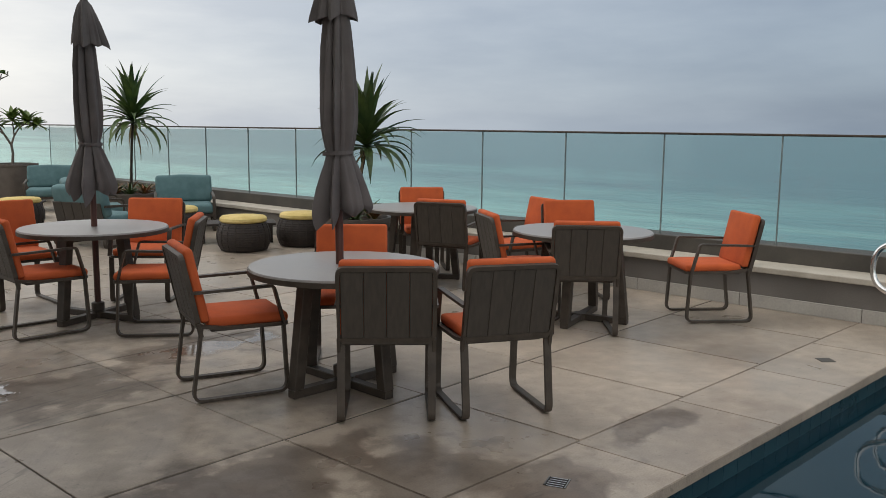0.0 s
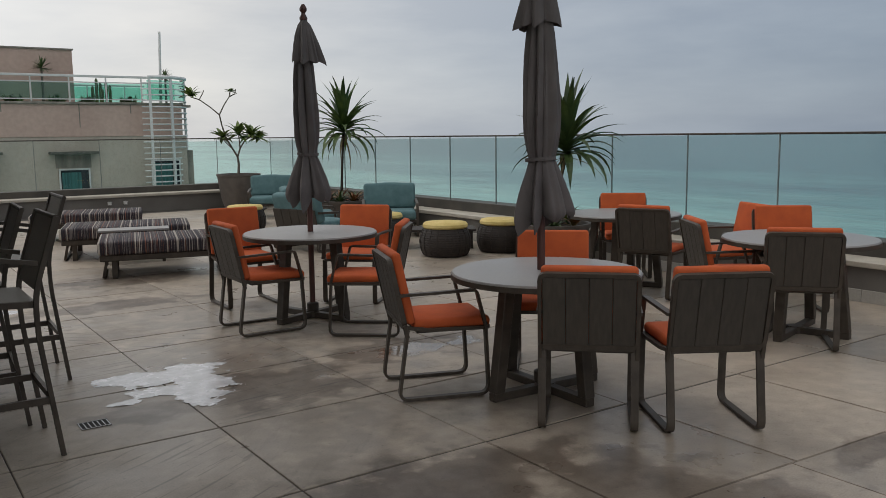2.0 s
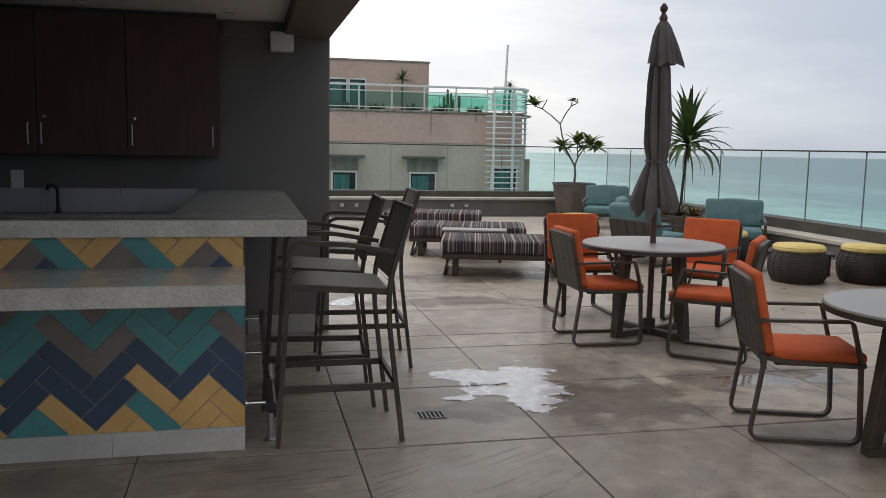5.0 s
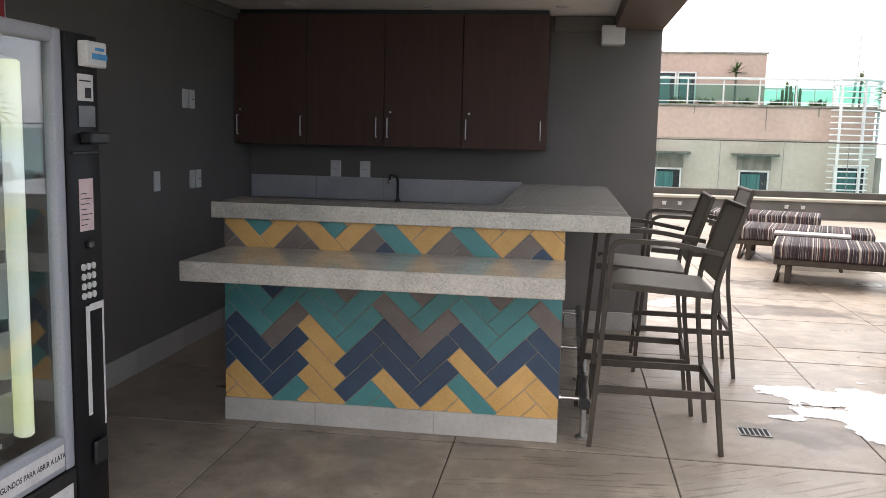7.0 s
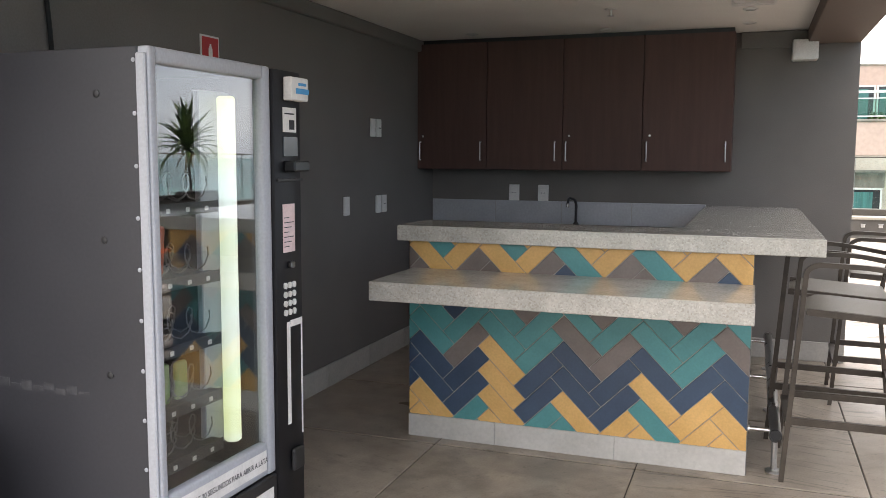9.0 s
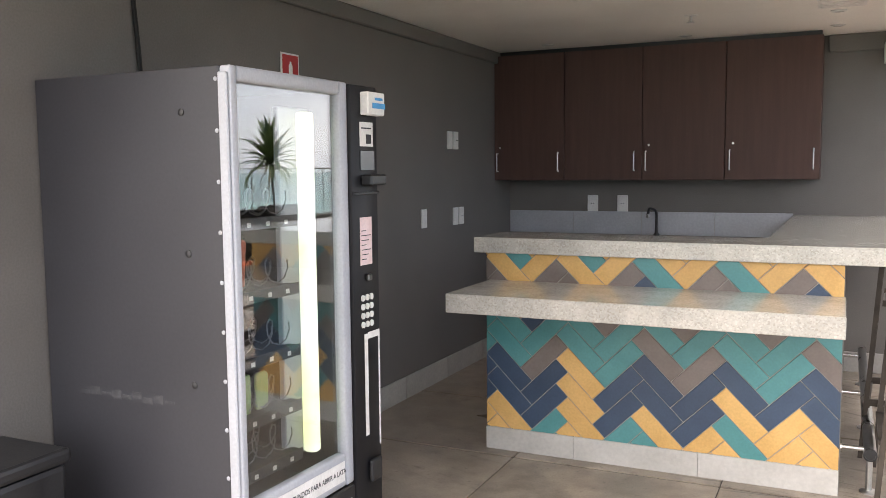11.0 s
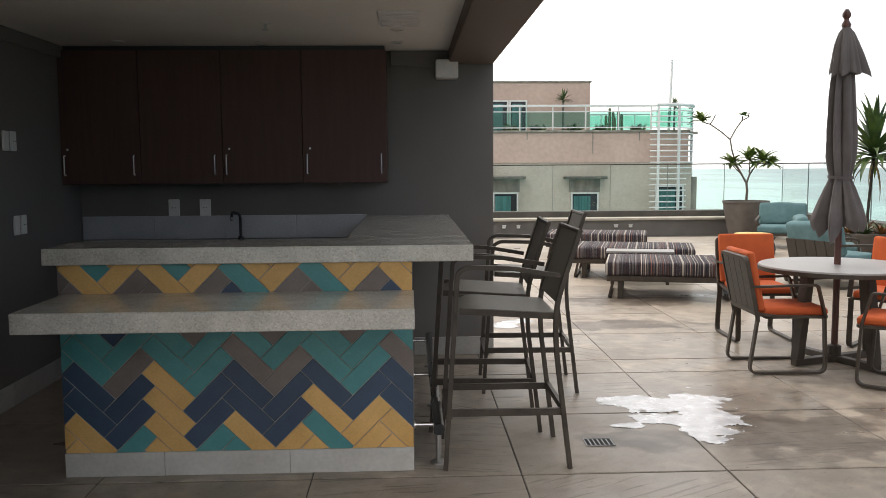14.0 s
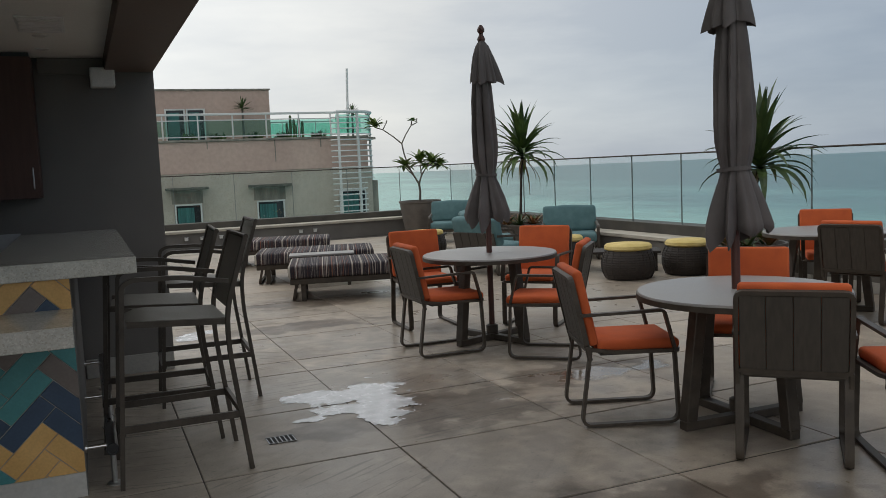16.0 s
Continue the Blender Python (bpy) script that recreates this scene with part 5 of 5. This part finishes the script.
part("tape", box((0.0142, 0.80, 0.835), (0.0155, 0.885, 0.86)), M_paper, panel, "strip of white tape")
part("tape", box((0.0125, 0.885, 0.40), (0.014, 0.895, 0.86)), M_paper, panel, "strip of white tape")
part("coin_return", box((0.0125, 0.79, 0.27), (0.03, 0.88, 0.36), 0.01, 2), M_black, panel)
part("delivery_flap", box((-0.045, 0.0, 0.07), (0.004, 0.70, 0.295), 0.006), M_black, vm, "black delivery flap")
part("flap_notice", box((0.0045, 0.30, 0.10), (0.006, 0.67, 0.25)), M_paper, vm, "white paper notice")
part("warning_strip", box((-0.0035, 0.085, 0.325), (-0.0015, 0.632, 0.40)), M_paper, vm, "white strip with printed words")


def words(name, text, size, m, parent, material, bold=0.0):
    """Printed words as a flat mesh."""
    cu = bpy.data.curves.new(name, "FONT")
    cu.body, cu.size, cu.align_x, cu.align_y, cu.offset = text, size, "CENTER", "CENTER", bold
    tmp = bpy.data.objects.new(name + "_outline", cu)
    me = bpy.data.meshes.new_from_object(tmp)
    bpy.data.objects.remove(tmp)
    me.transform(m)
    me.materials.clear()
    me.materials.append(material)
    ob = new(name, me)
    ob.parent = parent
    return ob


words("printed_words", "AGUARDE 20 SEGUNDOS PARA ABRIR A LATA", 0.027, pose(-0.001, 0.3585, 0.3625, 90, 0, 90), vm, M_ink, 0.0006)

rnd = random.Random(4)
shelf_z = (1.32, 1.08, 0.86, 0.66, 0.48)
for k, z in enumerate(shelf_z):
    tray = part("tray", box((-0.74, 0.03, z - 0.02), (-0.09, 0.47, z)), M_inner, vm, "dark product tray")
    part("price_rail", box((-0.089, 0.03, z - 0.035), (-0.083, 0.47, z + 0.005)), M_black, tray)
    for i in range(4):
        y = 0.075 + i * 0.108
        part("price_tag", box((-0.0828, y - 0.012, z - 0.026), (-0.081, y + 0.008, z - 0.011)), M_paper, tray)
        coil = [(-0.70 + 0.60 * j / 64, y + 0.042 * math.cos(j * 0.8), z + 0.052 + 0.045 * math.sin(j * 0.8)) for j in range(65)]
        part("coil", sweep(coil, round_profile(0.0028, 5), up=(1, 0, 0)), M_coil, tray)
packs = (("snack_packet", M_pack_y, 0.075, 1.32, 0.12), ("snack_bar", M_pack_r, 0.19, 1.08, 0.17),
         ("snack_packet", M_pack_w, 0.17, 0.86, 0.15), ("drink_carton", M_pack_g, 0.19, 0.66, 0.14), ("snack_packet", M_pack_g, 0.30, 0.66, 0.13))
for name, mt, y, z, h in packs:
    tint = {"snack_packet": "small foil snack packet in the machine", "snack_bar": "red wrapped snack bar in the machine", "drink_carton": "small green drink carton in the machine"}[name]
    o = thing(name, tint, "snack", "", vm.matrix_basis @ pose(-0.14, y, z))
    b = box((-0.018, -0.034, 0.0), (0.018, 0.034, h), 0.012, 2)
    for v in b.verts:
        v.co.x *= 0.35 + 0.65 * math.sin(math.pi * min(1, max(0, v.co.z / h))) if name != "drink_carton" else 1
        v.co.y += 0.10 * (v.co.z - h / 2) if name == "snack_bar" else 0
    part("packet", b, mt, o, smooth=True)
lamp = part("light_tube", lathe([(0.024, 0.455), (0.032, 0.462), (0.032, 1.675), (0.024, 1.682)], 20, m=pose(-0.085, 0.535, 0)), M_tube, vm, "glowing white-green light tube", smooth=True)
part("light_reflector", box((-0.16, 0.44, 0.44), (-0.135, 0.64, 1.70), 0.004), M_silver, vm)

bn = thing("waste_bin", "black plastic waste bin beside the machine", "bin", "", pose(-1.62, 2.22, 0))
b = box((-0.15, -0.15, 0.0), (0.15, 0.15, 0.56), 0.02, 2)
for v in b.verts:
    k = 0.86 + 0.14 * v.co.z / 0.56
    v.co.x *= k
    v.co.y *= k
part("bin_body", b, M_black, bn)
part("bin_lid", box((-0.16, -0.16, 0.561), (0.16, 0.16, 0.61), 0.015, 2), M_black, bn)

# ---- fittings on the terrace ----
def drain(x, y, a, w, d, label):
    g = thing("floor_drain", label, "drain", "", pose(x, y, 0.001, 0, 0, a))
    part("tray", box((-w / 2, -d / 2, 0.0), (w / 2, d / 2, 0.002)), M_cable, g)
    part("rim", box((-w / 2, -d / 2, 0.002), (w / 2, -d / 2 + 0.006, 0.0035)), M_dark_steel, g)
    part("rim", box((-w / 2, d / 2 - 0.006, 0.002), (w / 2, d / 2, 0.0035)), M_dark_steel, g)
    n = max(4, round(w / 0.025))
    for i in range(n + 1):
        x0 = -w / 2 + i * (w - 0.008) / n
        part("bar", box((x0, -d / 2 + 0.012, 0.002), (x0 + 0.0055, d / 2 - 0.012, 0.0024)), M_silver, g)


drain(1.755, 4.965, 0, 0.155, 0.125, "steel floor drain grate in the concrete slab")
drain(3.82, 2.185, 20, 0.10, 0.10, "small square steel floor drain in the coping")
hole = thing("missing_cap_recess", "small dark square recess in the pool coping", "recess", "", pose(6.79, 2.01, 0.001, 0, 0, 45))
part("recess", box((-0.05, -0.05, 0.0), (0.05, 0.05, 0.003)), M_kerb, hole)

hr = thing("pool_handrail", "curved chrome pool ladder handrail", "handrail")
for x in (7.46, 7.92):
    pts = rounded([(x, 1.66, -0.9), (x, 1.66, 0.36), (x, 1.935, 0.44), (x, 1.935, 0.74), (x, 1.62, 0.80), (x, 1.45, 0.62), (x, 1.45, -0.1)], 0.14, 8)
    part("rail_tube", sweep(pts, round_profile(0.021, 12), up=(1, 0, 0)), M_chrome, hr, smooth=True)
for z in (-0.35, -0.62, -0.89):
    part("step", box((7.46, 1.60, z - 0.02), (7.92, 1.68, z + 0.01), 0.005), M_steel, hr)

for x in (2.75, 3.06, 3.46, 5.17, 5.49):
    l = thing("parapet_light", "small white light fitting on the parapet", "lamp", "parapet lights", pose(x, PY, 0.20))
    part("box", box((-0.035, -0.05, -0.03), (0.035, -0.001, 0.03), 0.006), M_plate, l)
    part("visor", box((-0.045, -0.075, 0.03), (0.045, -0.001, 0.04), 0.003), M_steel, l)


def puddle(spots, seed, parent, cell=0.009, h=0.0035):
    """A thin spill: soft blobs (x, y, rx, ry) run together, with a ragged rim and bare islands inside."""
    x0, x1 = min(p[0] - 2 * p[2] for p in spots), max(p[0] + 2 * p[2] for p in spots)
    y0, y1 = min(p[1] - 2 * p[3] for p in spots), max(p[1] + 2 * p[3] for p in spots)
    nx, ny = int((x1 - x0) / cell), int((y1 - y0) / cell)
    bm = bm_new()
    grid = {}
    for i in range(nx + 1):
        for j in range(ny + 1):
            x, y = x0 + i * cell, y0 + j * cell
            f = sum(math.exp(-((x - p[0]) / p[2]) ** 2 - ((y - p[1]) / p[3]) ** 2) for p in spots)
            f += 0.42 * noise.fractal(Vector((7 * x, 7 * y, seed)), 0.7, 2.0, 6) - 0.42
            if f > 0:
                grid[i, j] = bm.verts.new((x, y, 0.0006 + (h - 0.0006) * min(1.0, 6 * f)))
    for (i, j), v in grid.items():
        q = [grid.get(k) for k in ((i, j), (i + 1, j), (i + 1, j + 1), (i, j + 1))]
        got = [c for c in q if c]
        if len(got) >= 3:
            bm.faces.new(got)
    bmesh.ops.delete(bm, geom=[v for v in bm.verts if not v.link_faces], context="VERTS")
    part("spill", bm, M_white_film, parent, smooth=True)


# thin smooth film, coloured white, across the slabs
pd = thing("soapy_puddle", "white puddle spread over the concrete slabs", "puddle")
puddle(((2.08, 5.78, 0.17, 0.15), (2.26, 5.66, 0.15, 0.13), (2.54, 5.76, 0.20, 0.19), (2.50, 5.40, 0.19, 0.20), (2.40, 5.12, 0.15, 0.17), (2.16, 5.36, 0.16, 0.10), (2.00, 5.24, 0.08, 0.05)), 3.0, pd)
pd2 = thing("soapy_puddle", "small white puddle beside the pier", "puddle")
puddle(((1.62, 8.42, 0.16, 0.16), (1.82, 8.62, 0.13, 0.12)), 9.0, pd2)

# ---- neighbouring building ----
nb = thing("neighbour_building", "pink and cream rendered apartment building with a roof terrace", "building")
part("lower_wall", box((-26, 36.0, -24), (12.55, 62, 1.62)), M_build_low, nb, "cream rendered wall with stains")
part("upper_wall", box((-26, 35.97, 1.62), (12.4, 62, 2.88), 0.01), M_build, nb, "pink rendered parapet wall")
for x, w, d in ((8.35, 0.04, 0.9), (10.3, 0.05, 0.35), (5.6, 0.04, 0.3)):
    part("rust_streak", prism([(x, 35.962), (x + w, 35.962), (x + w, 35.969), (x, 35.969)], 2.88 - d, 2.88), M_stain, nb)
part("roof_ledge", box((-26, 35.90, 2.88), (12.45, 36.3, 2.97), 0.01), M_stain, nb)
part("penthouse", box((-26, 37.2, 2.97), (8.5, 48, 5.05)), M_build, nb, "pink rendered penthouse")
part("penthouse_coping", box((-26, 37.15, 5.05), (8.55, 48.1, 5.11)), M_stain, nb)
part("corner_wall", box((12.55, 36.6, -24), (13.0, 60, 1.0)), M_stain, nb)


def far_window(x0, x1, z0, z1, y, hood):
    w = part("window", box((x0, y - 0.03, z0), (x1, y - 0.001, z1)), M_dark_glass, nb)
    part("curtain", box((x0 + 0.08, y - 0.034, z0 + 0.05), (x0 + (x1 - x0) * 0.72, y - 0.0305, z1 - 0.1)), M_curtain, w, "teal curtain")
    for a, b in (((x0 - 0.03, y - 0.08, z0), (x0 + 0.03, y - 0.035, z1 + 0.05)), ((x1 - 0.03, y - 0.08, z0), (x1 + 0.03, y - 0.035, z1 + 0.05)), ((x0 + 0.03, y - 0.08, z1 - 0.01), (x1 - 0.03, y - 0.035, z1 + 0.05))):
        part("frame", box(a, b), M_white_metal, w)
    if hood:
        part("hood", box((x0 - 0.35, y - 0.5, z1 + 0.62), (x1 + 0.3, y - 0.001, z1 + 0.72), 0.01), M_mould, w)
        part("stain", box((x0 - 0.12, y - 0.006, z1 + 0.07), (x1 + 0.1, y - 0.001, z1 + 0.62)), M_stain, w)


far_window(4.22, 5.22, -0.95, 0.36, 36.0, True)
far_window(7.5, 8.6, -0.95, 0.34, 36.0, True)
far_window(0.9, 1.95, -0.95, 0.36, 36.0, True)
far_window(4.2, 4.95, 2.98, 4.25, 37.2, False)
far_window(5.05, 5.75, 2.98, 4.25, 37.2, False)
far_window(11.05, 12.2, -0.95, 0.6, 36.0, False)

part("terrace_rail", box((-6.0, 36.0, 3.93), (11.2, 36.08, 4.02), 0.01), M_white_metal, nb)
part("terrace_rail", box((-6.0, 36.02, 3.72), (11.2, 36.06, 3.76)), M_white_metal, nb)
part("terrace_rail", box((-6.0, 36.02, 3.06), (11.2, 36.06, 3.10)), M_white_metal, nb)
for i in range(13):
    x = -5.7 + i * 1.375
    part("rail_post", box((x, 36.02, 2.97), (x + 0.05, 36.07, 3.93)), M_white_metal, nb)
    pn = part("rail_pane", box((x + 0.06, 36.035, 3.11), (x + 1.36, 36.045, 3.71)), M_green_pane, nb, "green glass pane")
    pn.visible_shadow = False
# far side of the roof terrace, seen beyond the planting
for i in range(5):
    x = 8.6 + i * 0.85
    pn = part("rail_pane", box((x, 43.0, 3.0), (x + 0.8, 43.02, 3.95)), M_green_pane, nb, "green glass pane")
    pn.visible_shadow = False
    part("rail_post", box((x - 0.04, 42.98, 2.97), (x, 43.03, 4.0)), M_white_metal, nb)
part("terrace_rail", box((8.5, 42.97, 3.98), (12.9, 43.05, 4.05)), M_white_metal, nb)
part("terrace_floor", box((8.5, 36.3, 2.80), (12.9, 43.2, 2.90)), M_stain, nb)

# rounded white rail cage at the corner
cx, cy, cr = 11.25, 37.0, 1.6


def arc(z, a0=-102, a1=8, n=14, r=cr):
    return [(cx + r * math.cos(radians(a0 + (a1 - a0) * i / n)), cy + r * math.sin(radians(a0 + (a1 - a0) * i / n)), z) for i in range(n + 1)]


for i in range(12):
    part("cage_ring", sweep(arc(1.15 + i * 0.235, -112, 14), round_profile(0.030, 6)), M_white_metal, nb)
for i in range(9):
    part("cage_ring", sweep(arc(-0.95 + i * 0.235, -112, -52, 7), round_profile(0.030, 6)), M_white_metal, nb)
part("cage_top_rail", sweep(arc(3.97), round_profile(0.07, 8)), M_white_metal, nb)
for a in (-100, -68, -2):
    lo = -1.2 if a < -50 else 1.0
    part("cage_post", box((-0.05, -0.04, lo), (0.05, 0.04, 3.97), m=pose(cx + cr * math.cos(radians(a)), cy + cr * math.sin(radians(a)), 0, 0, 0, a + 90)), M_white_metal, nb)
for a in (-85, -50, -15):
    pn = part("cage_pane", box((-0.5, -0.01, 3.05), (0.5, 0.01, 3.85), m=pose(cx + (cr - 0.1) * math.cos(radians(a)), cy + (cr - 0.1) * math.sin(radians(a)), 0, 0, 0, a + 90)), M_green_pane, nb, "green glass pane")
    pn.visible_shadow = False
part("mast", sweep([(11.62, 36.2, 2.9), (11.72, 36.2, 5.85)], round_profile(0.06, 8), up=(0, 1, 0), scales=[1, 0.8]), M_white_metal, nb, "thin white mast")


def roof_plant(x, y, z, h, kind, seed):
    rr = random.Random(seed)
    p = thing("roof_plant", {"cactus": "tall columnar cactus on the far roof terrace", "spiky": "spiky yucca on the far roof terrace", "bush": "low green bush on the far roof terrace"}[kind], "plant", "", pose(x, y, z))
    if kind == "cactus":
        for dx, hh in ((0, h), (-0.16, h * 0.7), (0.15, h * 0.85)):
            part("stem", lathe([(0.055, 0.0), (0.065, hh * 0.5), (0.06, hh * 0.93), (0.02, hh)], 10, m=pose(dx, 0, 0)), M_leaf, p, smooth=True)
    elif kind == "spiky":
        part("stem", lathe([(0.05, 0.0), (0.04, h * 0.75)], 8), M_bark, p, smooth=True)
        b = bm_new()
        for j in range(40):
            strap_leaf(b, (0, 0, h * 0.75), j * 2.4, radians(rr.uniform(-20, 85)), h * rr.uniform(0.22, 0.32), 0.03, radians(25), 4)
        part("crown", b, M_leaf, p)
    else:
        b = bm_new()
        for j in range(60):
            strap_leaf(b, (rr.uniform(-0.3, 0.3), rr.uniform(-0.2, 0.2), 0.0), rr.uniform(0, 6.28), radians(rr.uniform(10, 85)), h * rr.uniform(0.5, 1.0), 0.04, radians(50), 4)
        part("bush_crown", b, M_leaf, p)


roof_plant(7.25, 36.7, 2.97, 1.75, "spiky", 1)
roof_plant(9.45, 37.6, 2.9, 1.1, "cactus", 2)
roof_plant(9.9, 37.9, 2.9, 1.0, "cactus", 3)
roof_plant(12.1, 37.0, 2.9, 1.5, "spiky", 4)
for i, x in enumerate((6.2, 7.7, 8.9, 10.4, 5.0)):
    roof_plant(x, 36.6, 2.97, 0.42, "bush", 20 + i)

# ---- tiles, slabs and skirting, piece by piece ----
base_tiles("baseboard_sea", PX - 0.001, 18.69, PX - 0.001, -4.0, 1.02, "row of pale skirting tiles along the parapet")
base_tiles("baseboard_left", -1.799, 4.0, -1.799, 7.19, 0.6, "row of pale skirting tiles along the grey wall", 0.145)
base_tiles("baseboard_back", 0.76, 7.199, 1.40, 7.199, 0.6, "row of pale skirting tiles along the pier", 0.145)

TW = 0.0903
TS = TW / math.sqrt(2)
TX, TZ = 0.006, 0.064
FACE_X0, FACE_X1, FACE_Z0, FACE_Z1 = -0.947, 0.748, 0.119, 1.043


def clip_box(bm):
    """Cuts the tiles off at the edges of the bar's face."""
    for co, no in (((FACE_X0, 0, 0), (-1, 0, 0)), ((FACE_X1, 0, 0), (1, 0, 0)), ((0, 0, FACE_Z0), (0, 0, -1)), ((0, 0, FACE_Z1), (0, 0, 1))):
        got = bmesh.ops.bisect_plane(bm, geom=list(bm.verts) + list(bm.edges) + list(bm.faces), plane_co=co, plane_no=no, clear_outer=True)
        edges = [e for e in got["geom_cut"] if isinstance(e, bmesh.types.BMEdge)]
        if edges:
            bmesh.ops.edgeloop_fill(bm, edges=edges)


def herring_tile(u0, v0, du, dv, colour):
    g = 0.02
    pts = [((u0 + g), (v0 + g)), ((u0 + du - g), (v0 + g)), ((u0 + du - g), (v0 + dv - g)), ((u0 + g), (v0 + dv - g))]
    bm = bm_new()
    xz = [(TX - (u - v) * TS, TZ + (u + v) * TS) for u, v in pts]
    fr = [bm.verts.new((x, 4.598, z)) for x, z in xz]
    bk = [bm.verts.new((x, 4.611, z)) for x, z in xz]
    bm.faces.new(fr)
    bm.faces.new(bk[::-1])
    for i in range(4):
        bm.faces.new((fr[i], bk[i], bk[(i + 1) % 4], fr[(i + 1) % 4]))
    bmesh.ops.bevel(bm, geom=[e for e in bm.edges if all(v.co.y < 4.6 for v in e.verts)], offset=0.0025, segments=1, affect="EDGES")
    clip_box(bm)
    if len(bm.faces) < 4:
        bm.free()
        return
    part("tile", bm, TILE[colour], bar)


# colours of the tiles, column by column from the left, each from the plinth upwards
TILE_COLUMNS = ("ynntttby", "yynnttbyt", "tnnbtnby", "yyyyttbyt", "tnnttbby", "tynnbtnty", "ynnbtbby", "ytynttbty", "yynttbby", "yynnbtnyy")


def tile_colour(kind, x, z):
    column = TILE_COLUMNS[min(9, max(0, round((x + 1.02) / 0.1916)))]
    row = round((z - (0.064 if kind == "h" else 0.128)) / 0.1277)
    return column[min(len(column) - 1, max(0, row))]


for j in range(-14, 26):
    for k in range(-4, 5):
        for kind, u0, v0, du, dv in (("h", j + 6 * k, j, 3, 1), ("v", j + 3 + 6 * k, j - 2, 1, 3)):
            xc, zc = TX - (u0 + du / 2 - v0 - dv / 2) * TS, TZ + (u0 + du / 2 + v0 + dv / 2) * TS
            if FACE_X0 - 0.13 < xc < FACE_X1 + 0.13 and FACE_Z0 - 0.13 < zc < FACE_Z1 + 0.13:
                herring_tile(u0, v0, du, dv, tile_colour(kind, xc, zc))

# floor slabs: each its own piece, cut at the walls and the pool; a narrow course crosses beside the pier
courses = [JY + j * SLAB * 0.985 if j > 0 else JY + j * SLAB for j in range(-12, 3)] + [6.93 + k * SLAB for k in range(12)]
slab_meshes = {}
for i in range(-8, 7):
    for j, (y0, y1) in enumerate(zip(courses, courses[1:])):
        x0 = JX + i * SLAB
        x1 = min(x0 + SLAB, PX)
        y1 = min(y1, PY)
        if y1 - y0 < 0.1 or x1 - x0 < 0.1:
            continue
        beside_pool = x1 > POOL_X0 + 0.2
        if beside_pool and y1 < 2.6:
            continue
        if y0 < 2.4 and x1 > POOL_X0:
            x1 = POOL_X0
        if beside_pool and y0 < 2.6:
            me = mesh_of("slab", prism([(0.005, coping_joint(x0) - y0 + 0.004), (x1 - x0 - 0.005, coping_joint(x1) - y0 + 0.004), (x1 - x0 - 0.005, y1 - y0 - 0.010), (0.005, y1 - y0 - 0.010)], -0.03, 0.0, 0.003), M_slab)
        else:
            key = (round(x1 - x0, 3), round(y1 - y0, 3))
            if key not in slab_meshes:
                slab_meshes[key] = mesh_of("slab", box((0.003, 0.008, -0.03), (key[0] - 0.003, key[1] - 0.008, 0.0), 0.003), M_slab)
            me = slab_meshes[key]
        s = new("slab", me)
        s.parent = floor
        s.matrix_basis = pose(x0, y0, 0.0003 * ((i * 7 + j * 5) % 4 - 3))
